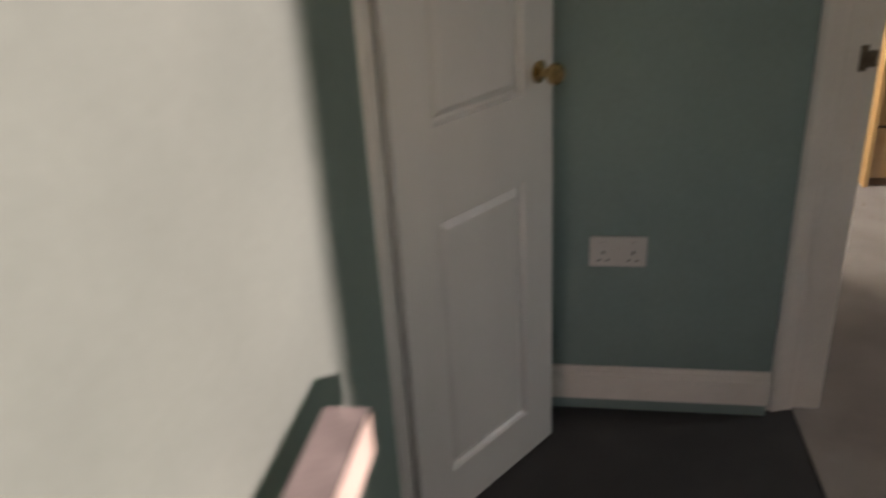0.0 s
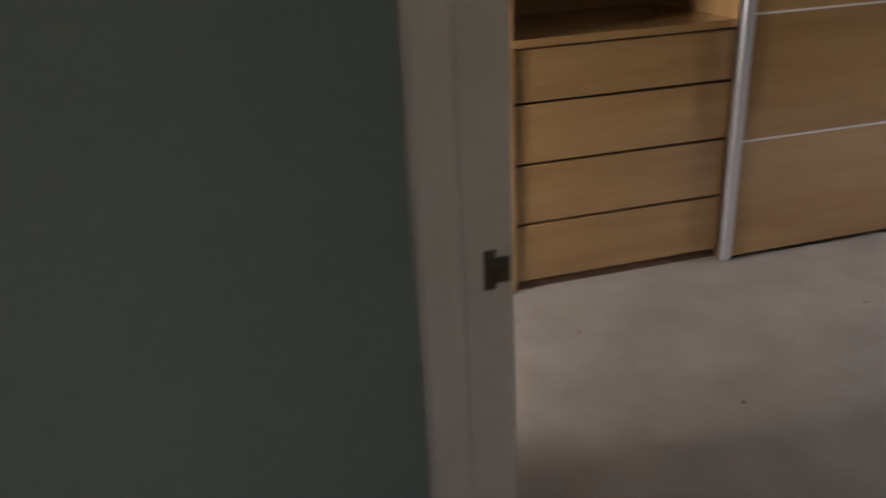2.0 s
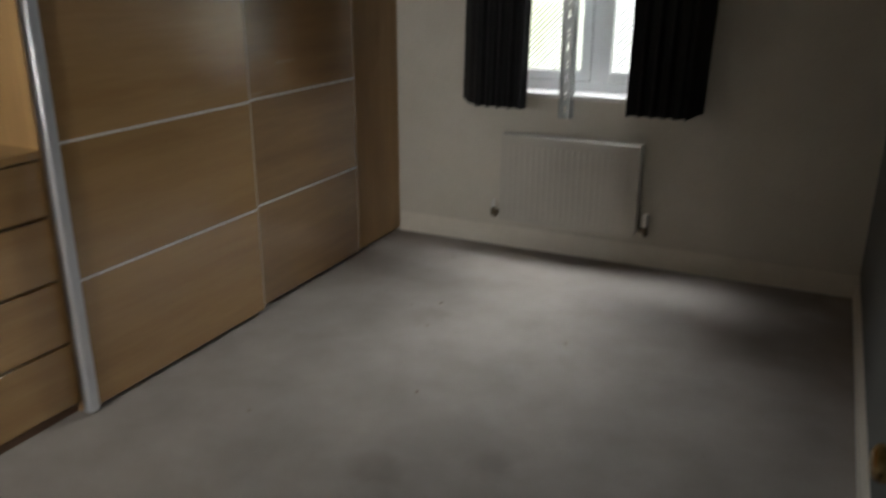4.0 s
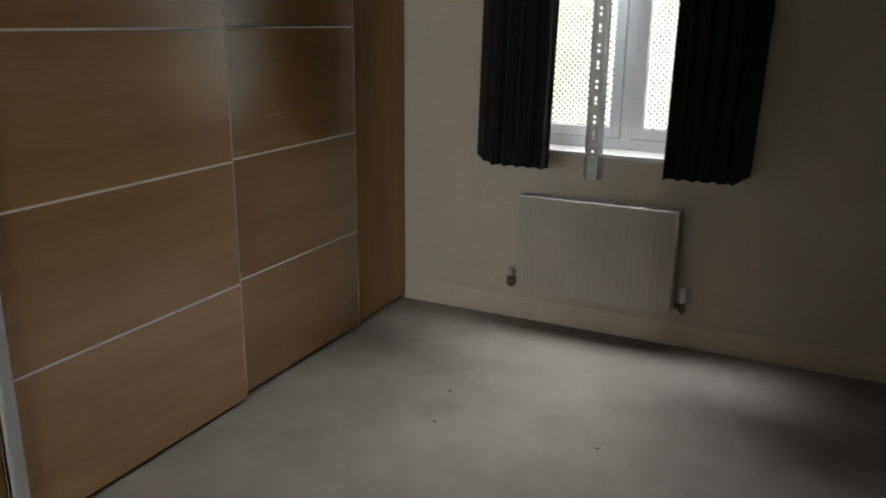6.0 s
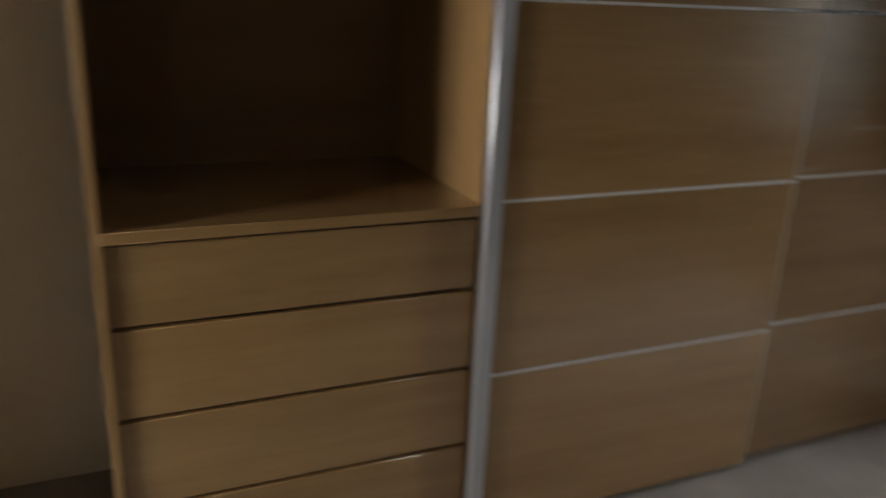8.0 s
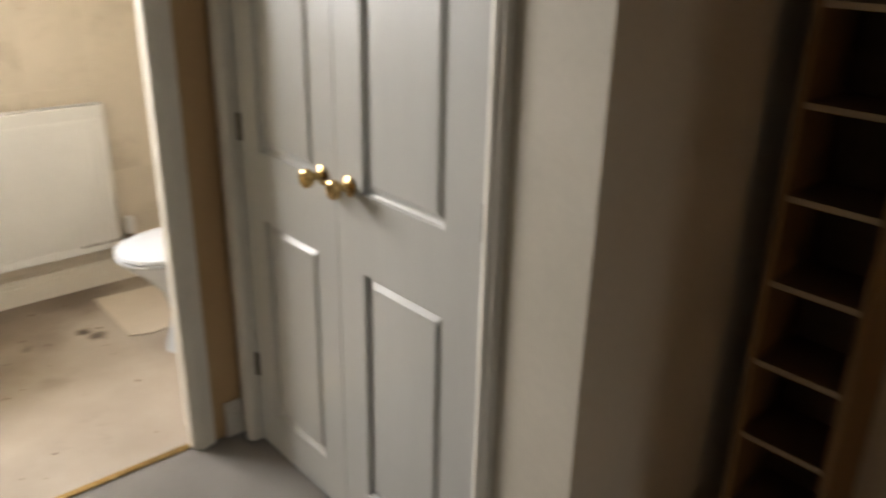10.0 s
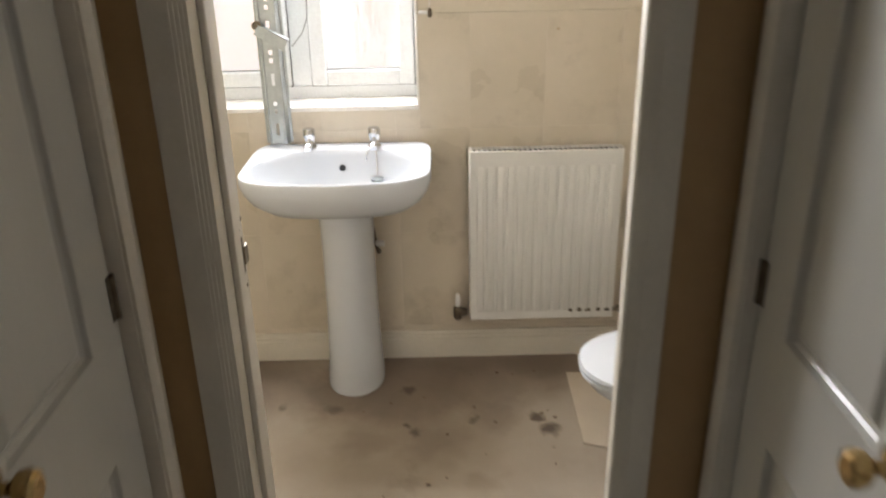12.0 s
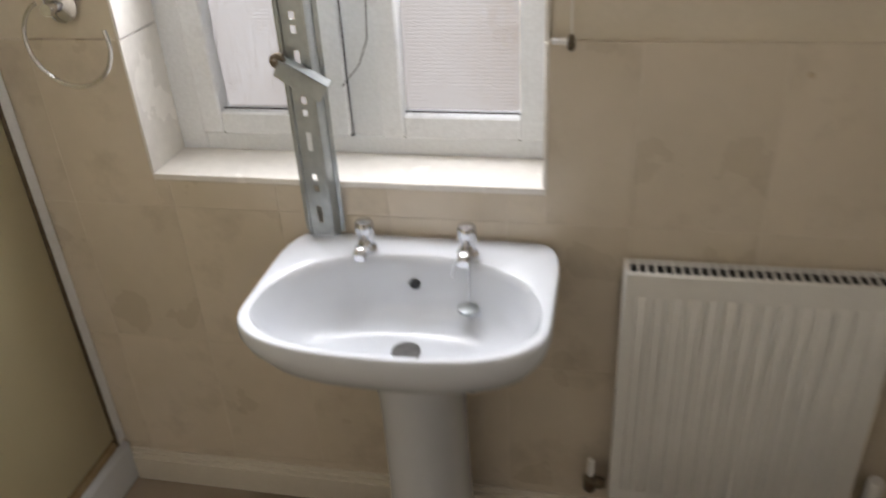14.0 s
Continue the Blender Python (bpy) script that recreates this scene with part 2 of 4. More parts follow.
def marked(m, marks, tone, size, bend=0.22):
    """Adds dark marks of uneven outline, dirt and painted shade, at given places (x, y, radius, depth) to a floor
    material.
    """
    nt = m.node_tree
    b = nt.nodes["Principled BSDF"]
    col = b.inputs["Base Color"].links[0].from_socket
    coord = nt.nodes.new("ShaderNodeTexCoord").outputs["Object"]
    n = nt.nodes.new("ShaderNodeTexNoise")
    n.inputs["Scale"].default_value, n.inputs["Detail"].default_value = size, 5
    nt.links.new(coord, n.inputs["Vector"])
    warp = nt.nodes.new("ShaderNodeVectorMath")
    warp.operation = "MULTIPLY_ADD"
    nt.links.new(n.outputs["Color"], warp.inputs[0])
    warp.inputs[1].default_value = (bend, bend, 0)
    warp.inputs[2].default_value = (-bend / 2, -bend / 2, 0)
    add = nt.nodes.new("ShaderNodeVectorMath")
    nt.links.new(warp.outputs["Vector"], add.inputs[0])
    nt.links.new(coord, add.inputs[1])
    for x, y, r, depth in marks:
        d = nt.nodes.new("ShaderNodeVectorMath")
        d.operation = "DISTANCE"
        nt.links.new(add.outputs["Vector"], d.inputs[0])
        d.inputs[1].default_value = (x, y, 0)
        f = nt.nodes.new("ShaderNodeMapRange")
        f.inputs["From Min"].default_value, f.inputs["From Max"].default_value = r, r * 0.35
        f.inputs["To Max"].default_value = depth
        nt.links.new(d.outputs["Value"], f.inputs["Value"])
        col = mixc(nt, f.outputs["Result"], col, tone)
    nt.links.new(col, b.inputs["Base Color"])


marked(VINYL, [(0.38, -3.18, 0.14, 0.5), (0.3, -3.43, 0.2, 0.6), (0.0, -3.43, 0.2, 0.6), (0.6, -3.43, 0.15, 0.6), (0.75, -3.22, 0.24, 0.8), (0.45, -3.35, 0.3, 0.75), (1.1, -3.3, 0.3, 0.7), (0.05, -3.4, 0.25, 0.65), (0.55, -3.12, 0.14, 0.6), (0.22, -3.08, 0.12, 0.45),
               (0.45, -2.95, 0.16, 0.45), (0.3, -2.75, 0.09, 0.35), (-0.15, -2.75, 0.18, 0.4), (0.65, -2.95, 0.1, 0.4), (0.62, -2.2, 0.2, 0.25), (0.2, -3.2, 0.14, 0.4)],
       (0.15, 0.11, 0.08), 9)
marked(VINYL, [(0.084, -3.06, 0.035, 0.9), (0.05, -2.99, 0.042, 0.9), (0.52, -3.24, 0.03, 0.8), (0.77, -3.12, 0.04, 0.6), (0.52, -3.03, 0.022, 0.8), (0.49, -2.99, 0.03, 0.7),
               (0.3, -3.05, 0.02, 0.6), (0.95, -3.15, 0.03, 0.6), (1.05, -3.0, 0.025, 0.6)], (0.07, 0.045, 0.028), 22, 0.07)
# Marks with y below 0 paint the shade inside the doorway into the carpet.
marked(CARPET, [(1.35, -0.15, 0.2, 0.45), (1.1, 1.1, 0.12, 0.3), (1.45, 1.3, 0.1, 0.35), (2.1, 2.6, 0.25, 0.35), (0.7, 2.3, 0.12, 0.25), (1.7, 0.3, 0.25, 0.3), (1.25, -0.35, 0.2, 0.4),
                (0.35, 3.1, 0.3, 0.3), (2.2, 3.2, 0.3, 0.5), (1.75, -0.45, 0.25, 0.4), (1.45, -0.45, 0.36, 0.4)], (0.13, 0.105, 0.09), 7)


def glass(name, rough, bump, scale):
    m = bpy.data.materials.new(name)
    m.use_nodes = True
    nt = m.node_tree
    b = nt.nodes["Principled BSDF"]
    b.inputs["Base Color"].default_value, b.inputs["Roughness"].default_value, b.inputs["Transmission Weight"].default_value = (1, 1, 1, 1), rough, 1.0
    b.inputs["IOR"].default_value = 1.2
    if bump:
        coord = nt.nodes.new("ShaderNodeTexCoord").outputs["Object"]
        bn = nt.nodes.new("ShaderNodeBump")
        bn.inputs["Strength"].default_value, bn.inputs["Distance"].default_value = bump, 0.005
        nt.links.new(noise_node(nt, coord, scale, 3, 0.5, (1, 1, 0.1)), bn.inputs["Height"])
        nt.links.new(bn.outputs["Normal"], b.inputs["Normal"])
    return m


CLEAR = glass("clear_glass", 0.02, 0, 1)
OBSCURE = glass("obscured_glass", 0.05, 1.0, 130)


def glow(name, a, b, strength, scale, stretch):
    """Daylit distance outside a window."""
    m = bpy.data.materials.new(name)
    m.use_nodes = True
    nt = m.node_tree
    nt.nodes.remove(nt.nodes["Principled BSDF"])
    e = nt.nodes.new("ShaderNodeEmission")
    coord = nt.nodes.new("ShaderNodeTexCoord").outputs["Object"]
    nt.links.new(ramp(nt, noise_node(nt, coord, scale, 4, 0.6, stretch), [(0.35, a), (0.65, b)]), e.inputs["Color"])
    e.inputs["Strength"].default_value = strength
    nt.links.new(e.outputs["Emission"], nt.nodes["Material Output"].inputs["Surface"])
    return m


GARDEN = glow("daylit_garden", (0.68, 0.74, 0.48), (0.96, 1.0, 0.98), 1.7, 1.6, (1, 1, 0.6))
STREET = glow("daylit_street", (0.40, 0.29, 0.20), (1.0, 0.98, 0.96), 2.9, 3.0, (3.4, 1, 0.3))

# ---- mesh helpers ----
ROOT = {}


def box(bm, x0, x1, y0, y1, z0, z1, bevel=0.0, segments=1):
    v = [bm.verts.new((x, y, z)) for x in (x0, x1) for y in (y0, y1) for z in (z0, z1)]
    faces = [bm.faces.new([v[i] for i in q]) for q in ((0, 1, 3, 2), (4, 6, 7, 5), (0, 4, 5, 1), (2, 3, 7, 6), (0, 2, 6, 4), (1, 5, 7, 3))]
    if bevel:
        edges = {e for f in faces for e in f.edges}
        bmesh.ops.bevel(bm, geom=list(edges), offset=bevel, segments=segments, profile=0.6, affect="EDGES")
    return bm


def boxes(*items, bevel=0.0):
    bm = bmesh.new()
    for it in items:
        box(bm, *it, bevel=bevel)
    return bm


def ring_loft(bm, rings, cap=True, closed=True):
    """Skin between rings of equal count."""
    rows = [[bm.verts.new(p) for p in r] for r in rings]
    n = len(rows[0])
    for a, b in zip(rows, rows[1:]):
        for i in range(n if closed else n - 1):
            j = (i + 1) % n
            bm.faces.new((a[i], a[j], b[j], b[i]))
    if cap and closed:
        bm.faces.new(rows[0][::-1])
        bm.faces.new(rows[-1])
    return bm


def lathe(bm, profile, centre, axis="z", seg=20):
    """Turn (radius, height) pairs about an axis through centre."""
    c = Vector(centre)
    rings = []
    for r, h in profile:
        ring = []
        for i in range(seg):
            a = 2 * math.pi * i / seg
            u, w = r * math.cos(a), r * math.sin(a)
            d = {"z": (u, w, h), "x": (h, u, w), "y": (w, h, u)}[axis]
            ring.append(c + Vector(d))
        rings.append(ring)
    return ring_loft(bm, rings)


def tube(bm, path, radius, seg=10):
    pts = [Vector(p) for p in path]
    rings = []
    for i, p in enumerate(pts):
        d = (pts[min(i + 1, len(pts) - 1)] - pts[max(i - 1, 0)]).normalized()
        side = d.orthogonal().normalized() if i == 0 else (side - d * side.dot(d)).normalized()
        up = d.cross(side)
        rings.append([p + radius * (math.cos(2 * math.pi * k / seg) * side + math.sin(2 * math.pi * k / seg) * up) for k in range(seg)])
    return ring_loft(bm, rings)


def finish(ob_name, bm, material, smooth):
    bmesh.ops.recalc_face_normals(bm, faces=bm.faces)
    me = bpy.data.meshes.new(ob_name)
    bm.to_mesh(me)
    bm.free()
    me.materials.append(material)
    if smooth:
        for p in me.polygons:
            p.use_smooth = True
        me.set_sharp_from_angle(angle=radians(38))
    return me


def thing(name, base, label, category, group=""):
    ob = new(name)
    ob.empty_display_size = 0.1
    ob.location = base
    ROOT[ob] = Vector(base)
    return tagged(ob, label, category, group)


def part(name, bm, material, parent, label="", smooth=True):
    bmesh.ops.translate(bm, verts=bm.verts, vec=-ROOT[parent])
    ob = new(name, finish(name, bm, material, smooth))
    ob.parent = parent
    ROOT[ob] = ROOT[parent]
    return tagged(ob, label)


def solid(name, bm, material, label, category, kind="", group="", smooth=True):
    """A thing or piece of the setting that is one mesh, in world coordinates."""
    return tagged(new(name, finish(name, bm, material, smooth)), label, category, group, kind)


def built(name, bm, material, label, category):
    return solid(name, bm, material, label, category, "structure", smooth=False)


CEILING = 2.36

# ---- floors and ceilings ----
built("floor_bedroom", boxes((-0.71, 2.56, -0.70, 3.44, -0.1, 0.0), (-0.71, 1.66, -0.735, -0.70, -0.1, 0.0)), CARPET, "worn taupe carpet with marks, wear and shade painted by the doorway", "floor")
built("floor_lobby", boxes((-0.15, 0.97, -2.075, -0.735, -0.1, 0.0)), RIBBED, "ribbed taupe carpet in the small lobby", "floor")
built("floor_landing", boxes((1.66, 4.0, -1.82, -0.70, -0.1, -0.004)), DARKCARPET, "dark grey landing carpet", "floor")
built("floor_bathroom", boxes((-0.75, 2.5, -3.5, -2.075, -0.1, 0.0)), VINYL, "stained and grubby beige floor covering", "floor")
built("ceiling_bedroom", boxes((-0.85, 2.65, -0.78, 3.88, CEILING, CEILING + 0.1)), CEIL, "plain white painted ceiling", "ceiling")
built("ceiling_lobby", boxes((-0.75, 1.68, -2.2, -0.78, CEILING, CEILING + 0.1)), CEIL, "plain white painted ceiling", "ceiling")
built("ceiling_landing", boxes((1.68, 4.12, -1.9, -0.78, CEILING, CEILING + 0.1), (2.65, 4.12, -0.78, -0.62, CEILING, CEILING + 0.1)), CEIL, "plain white painted ceiling", "ceiling")
built("ceiling_bathroom", boxes((-0.8, 2.55, -3.75, -2.2, CEILING, CEILING + 0.1)), CEIL, "plain white painted ceiling", "ceiling")

# ---- walls ----
BX0, BX1, BZ0, BZ1 = 0.60, 1.62, 0.92, 2.05       # bedroom window opening
EX0, EX1, EZ0, EZ1 = 0.455, 1.32, 0.964, 2.02     # bathroom window opening
# Outer depth added out of view, so the deep reveal keeps the sun out.
built("wall_north", boxes((-0.85, BX0, 3.42, 3.88, 0, CEILING), (BX1, 2.65, 3.42, 3.88, 0, CEILING), (BX0, BX1, 3.42, 3.88, 0, BZ0),
                          (BX0, BX1, 3.42, 3.88, BZ1, CEILING)), OFFWHITE, "off-white painted window wall", "wall")
built("wall_west", boxes((-0.81, -0.71, -0.735, 3.42, 0, CEILING)), CREAM, "cream painted wall behind the wardrobe", "wall")
built("wall_east", boxes((2.56, 2.68, -0.64, 3.42, 0, CEILING)), FEATURE, "dark painted bedroom wall", "wall")
built("wall_south", boxes((0.902, 1.66, -0.72, -0.64, 0, CEILING)), OFFWHITE, "off-white painted wall beside the bedroom door", "wall")
DX0, DX1, DH = 1.69, 2.57, 2.0                    # bedroom doorway
built("wall_landing_north", boxes((DX1 + 0.028, 4.0, -0.74, -0.64, 0, CEILING),
                                   (DX0 - 0.028, DX1 + 0.028, -0.74, -0.64, DH + 0.028, CEILING)), TEAL,
      "teal painted landing wall round the doorway", "wall")
built("wall_landing_west", boxes((1.675, 1.735, -1.82, -0.78, 0, CEILING)), TEAL, "teal painted landing wall with a socket", "wall")
AX1 = 2.305
built("wall_landing_south", boxes((AX1, 4.0, -1.82, -1.672, 0, CEILING), (1.735, AX1, -1.82, -1.672, 2.0, CEILING)), TEAL, "teal painted landing wall in a patch of sun", "wall")
built("wall_cupboard_back", boxes((1.6, 2.9, -2.04, -1.94, 0, CEILING), (2.6, 2.7, -1.94, -1.82, 0, CEILING), (1.675, 1.735, -1.94, -1.82, 0, CEILING)), WHITEWALL,
      "plain wall behind the open landing door", "wall")
# Unseen end wall behind the viewpoint; its opening's edge cuts the sun patch.
built("wall_landing_east", boxes((4.0, 4.12, -1.82, -1.62, 0, CEILING), (4.0, 4.12, -1.032, -0.64, 0, CEILING), (4.0, 4.12, -1.62, -1.032, 0, 0.75), (4.0, 4.12, -1.62, -1.032, 2.34, CEILING)), TEAL,
      "teal end wall out of view, its opening placed to shape the sun patch", "wall")
CYA, CYB = -1.975, -0.985                          # cupboard openings in the lobby
built("wall_lobby_west", boxes((-0.17, -0.09, CYB + 0.03, -0.735, 0, CEILING), (-0.17, -0.09, -2.06, CYA - 0.03, 0, CEILING),
                               (-0.17, -0.09, CYA - 0.03, CYB + 0.03, 2.02, CEILING)), CREAM, "cream painted lobby wall round the cupboard", "wall")
built("wall_alcove", boxes((-0.71, -0.17, -0.815, -0.735, 0, CEILING)), CREAM, "cream painted return wall of the alcove", "wall")
built("wall_lobby_east", boxes((0.902, 0.98, CYB + 0.03, -0.72, 0, CEILING), (0.902, 0.98, -2.06, CYA - 0.03, 0, CEILING),
                               (0.902, 0.98, CYA - 0.03, CYB + 0.03, 2.02, CEILING)), CREAM, "cream painted lobby wall round the cupboard", "wall")
built("wall_cupboard_west", boxes((-0.75, -0.69, -2.06, -0.815, 0, CEILING)), WHITEWALL, "plain back of the cupboard", "wall")
built("wall_cupboard_east", boxes((1.6, 1.66, -2.06, -0.72, 0, CEILING)), WHITEWALL, "plain back of the cupboard", "wall")
HX0, HX1, HH = 0.045, 0.766, 2.0                   # bathroom doorway
built("wall_lobby_south", boxes((-0.8, HX0 - 0.012, -2.0995, -2.06, 0, CEILING), (HX1 + 0.03, 2.55, -2.10, -2.06, 0, CEILING),
                                (HX0 - 0.03, HX1 + 0.03, -2.10, -2.06, HH + 0.03, CEILING)), TAN, "tan painted lobby wall round the bathroom doorway", "wall")
built("wall_bathroom_north", boxes((-0.8, HX0 - 0.03, -2.19, -2.10, 0, CEILING), (HX1 + 0.03, 2.55, -2.19, -2.10, 0, CEILING),
                                   (HX0 - 0.03, HX1 + 0.03, -2.19, -2.10, HH + 0.03, CEILING)), CREAM, "cream painted bathroom wall round the doorway", "wall")
built("wall_bathroom_south", boxes((-0.8, EX0, -3.75, -3.485, 0, CEILING), (EX1, 2.55, -3.75, -3.485, 0, CEILING), (EX0, EX1, -3.75, -3.485, 0, EZ0),
                                   (EX0, EX1, -3.75, -3.485, EZ1, CEILING)), CREAM, "cream painted bathroom window wall", "wall")
built("wall_bathroom_west", boxes((-0.8, -0.68, -3.485, -2.19, 0, CEILING)), CREAM, "cream painted bathroom wall", "wall")
built("wall_bathroom_east", boxes((2.43, 2.55, -3.485, -2.19, 0, CEILING)), CREAM, "cream painted bathroom wall", "wall")


# ---- doors, frames and trim ----
def moved(bm, m):
    bm.transform(m)
    return bm


def panel_bm(x0, x1, z0, z1):
    """A fielded panel: sunken moulding, sloped edge, raised flat field, the same on both faces."""
    bm = bmesh.new()
    for s in (-1, 1):
        rings = []
        for inset, depth in ((-0.004, 0.0165), (0.002, 0.0172), (0.005, 0.009), (0.010, 0.0045), (0.016, 0.004), (0.030, 0.0125), (0.034, 0.0132)):
            rings.append([(x0 + inset, s * depth, z0 + inset), (x1 - inset, s * depth, z0 + inset),
                          (x1 - inset, s * depth, z1 - inset), (x0 + inset, s * depth, z1 - inset)])
        rows = [[bm.verts.new(p) for p in r] for r in rings]
        for a, b in zip(rows, rows[1:]):
            for k in range(4):
                bm.faces.new((a[k], a[(k + 1) % 4], b[(k + 1) % 4], b[k]))
        bm.faces.new(rows[-1])
    return bm


PANEL_Z = ((0.135, 0.777), (0.968, 1.86))


def panelled_leaf(parent, m, width, height, columns, stile, last=None):
    """A moulded panel door: frame of stiles and rails, and its panels; local x from the hinge, z up; last: the far stile's width."""
    t = 0.0175
    last = last or stile
    mid = (width - stile * columns - last) / columns
    xs = [(stile + c * (mid + stile), stile + c * (mid + stile) + mid) for c in range(columns)]
    zs = [(a, min(b, height - 0.1)) for a, b in PANEL_Z]
    bm = boxes((0, stile, -t, t, 0.008, height), (width - last, width, -t, t, 0.008, height))
    for (_, a), (b, _) in zip(xs, xs[1:]):
        box(bm, a, b, -t, t, zs[0][0], zs[0][1])
        box(bm, a, b, -t, t, zs[1][0], zs[1][1])
    for a, b in ((0.008, zs[0][0]), (zs[0][1], zs[1][0]), (zs[1][1], height)):
        box(bm, stile, width - last, -t, t, a, b)
    part("leaf", moved(bm, m), DOORW, parent, smooth=False)
    for a, b in xs:
        for c, d in zs:
            part("panel", moved(panel_bm(a, b, c, d), m), DOORW, parent, smooth=False)


def knob(parent, m, x, z, side):
    """A turned brass knob on its rose."""
    bm = bmesh.new()
    prof = [(0.0, 0), (0.024, 0.0), (0.025, 0.004), (0.017, 0.008), (0.010, 0.012), (0.009, 0.024), (0.014, 0.030), (0.022, 0.036), (0.0245, 0.046),
            (0.022, 0.054), (0.015, 0.058), (0.008, 0.057), (0.0, 0.059)]
    lathe(bm, [(max(r, 0.0005), side * h) for r, h in prof], (x, side * 0.0175, z), "y", 20)
    part("knob", moved(bm, m), BRASS, parent, "polished brass knob")


def hinge(parent, m, x, z, side):
    bm = boxes((x - 0.001, x + 0.012, side * 0.0178, side * 0.0195, z - 0.038, z + 0.038))
    lathe(bm, [(0.005, -0.038), (0.005, 0.038)], (x - 0.003, side * 0.021, z), "z", 10)
    part("hinge", moved(bm, m), RUST, parent, "tarnished metal hinge")


def architrave_x(bm, y, out, x, towards, z1):
    """An upright moulded architrave on a wall face y, from the opening edge x, in stepped profile."""
    for w0, w1, d in ((0.0, 0.066, 0.012), (0.006, 0.056, 0.016), (0.012, 0.036, 0.020), (0.018, 0.028, 0.023)):
        a, b = sorted((x + towards * w0, x + towards * w1))
        c, e = sorted((y, y + out * d))
        box(bm, a, b, c, e, 0, z1 + 0.066 - w0)


def frame_x(name, x0, x1, ya, yb, h, stop_y, faces, label, rebate=0.0):
    """Linings, head, door stops and architraves of a doorway in a wall between y = ya and yb; rebate: how far the jamb at x0 stands in beside the hinges."""
    ob = thing(name, ((x0 + x1) / 2, (ya + yb) / 2, 0), label, "door frame")
    ob["kind"] = "structure"
    part("lining", boxes((x0 - 0.028, x0, ya, yb - 0.038 if rebate else yb, 0, h + 0.028), bevel=0.001), TRIM, ob, smooth=False)
    part("lining", boxes((x1, x1 + 0.028, ya, yb, 0, h + 0.028), bevel=0.001), TRIM, ob, smooth=False)
    if rebate:
        part("jamb", boxes((x0 - 0.014, x0 + rebate, yb - 0.036, yb, 0, h - 0.002), bevel=0.004), TRIM, ob, smooth=False)
    part("head", boxes((x0, x1, ya, yb, h, h + 0.028)), TRIM, ob, smooth=False)
    for a, b in ((x1 - 0.012, x1),) if rebate else ((x0, x0 + 0.012), (x1 - 0.012, x1)):
        part("door_stop", boxes((a, b, stop_y - 0.02, stop_y + 0.02, 0, h), bevel=0.002), TRIM, ob, smooth=False)
    for y, out in faces:
        for x, to in ((x0 - 0.006 + (rebate if out > 0 else 0.0), -1), (x1 + 0.006, 1)):
            bm = bmesh.new()
            architrave_x(bm, y, out, x, to, h)
            part("architrave", bm, TRIM, ob, smooth=False)
    return ob


bed_frame = thing("door_frame", (2.1, -0.7, 0), "white painted bedroom door frame with brass keep", "door frame")
bed_frame["kind"] = "structure"
part("lining", boxes((DX0 - 0.028, DX0, -0.705, -0.628, 0, DH + 0.028), bevel=0.001), TRIM, bed_frame, smooth=False)
part("architrave", boxes((DX0 - 0.014, DX0 + 0.014, -0.779, -0.705, 0, DH + 0.05), (DX0 - 0.014, DX0 + 0.020, -0.772, -0.728, 0, DH + 0.05),
                         (DX0 - 0.014, DX0 + 0.024, -0.764, -0.742, 0, DH + 0.05), bevel=0.0015), TRIM, bed_frame, smooth=False)
part("lining", boxes((DX1, DX1 + 0.028, -0.745, -0.628, 0, DH + 0.028), bevel=0.001), TRIM, bed_frame, smooth=False)
part("head", boxes((DX0, DX1, -0.745, -0.628, DH, DH + 0.028)), TRIM, bed_frame, smooth=False)
bm = bmesh.new()
for w0, w1, d in ((0.0, 0.06, 0.012), (0.006, 0.05, 0.016), (0.014, 0.036, 0.020)):
    box(bm, DX1 + 0.006 + w0, DX1 + 0.006 + w1, -0.74 - d, -0.74, 0, DH + 0.06)
part("architrave", bm, TRIM, bed_frame, smooth=False)
bm = boxes((DX0, DX0 + 0.003, -0.672, -0.654, 0.945, 1.005), (DX0, DX0 + 0.005, -0.654, -0.634, 0.955, 0.993), bevel=0.001)
part("keep", bm, RUST, bed_frame, "worn dark brass latch keep")

bath_frame = frame_x("door_frame", HX0, HX1, -2.205, -2.05, HH, -2.12, ((-2.06, 1), (-2.19, -1)), "scuffed white painted bathroom door frame", rebate=0.042)
part("keep", boxes((HX1 - 0.003, HX1, -2.185, -2.16, 0.96, 1.03), (HX1 - 0.006, HX1 - 0.0005, -2.205, -2.18, 0.975, 1.01), bevel=0.001), RUST, bath_frame,
     "dirty metal latch keep with chipped paint")
for y, z in ((-2.198, 1.06), (-2.176, 1.045), (-2.19, 0.93), (-2.168, 0.94), (-2.195, 0.99)):
    part("screw_hole", lathe(bmesh.new(), [(0.004, 0.0), (0.004, 0.0012), (0.002, 0.0014)], (HX1 - 0.0014, y, z), "x", 8), RUST, bath_frame, "old dirty screw hole")
part("threshold_strip", boxes((HX0 + 0.042, HX1, -2.095, -2.07, 0.0, 0.006), bevel=0.002), BRASS, bath_frame, "brass carpet threshold strip")


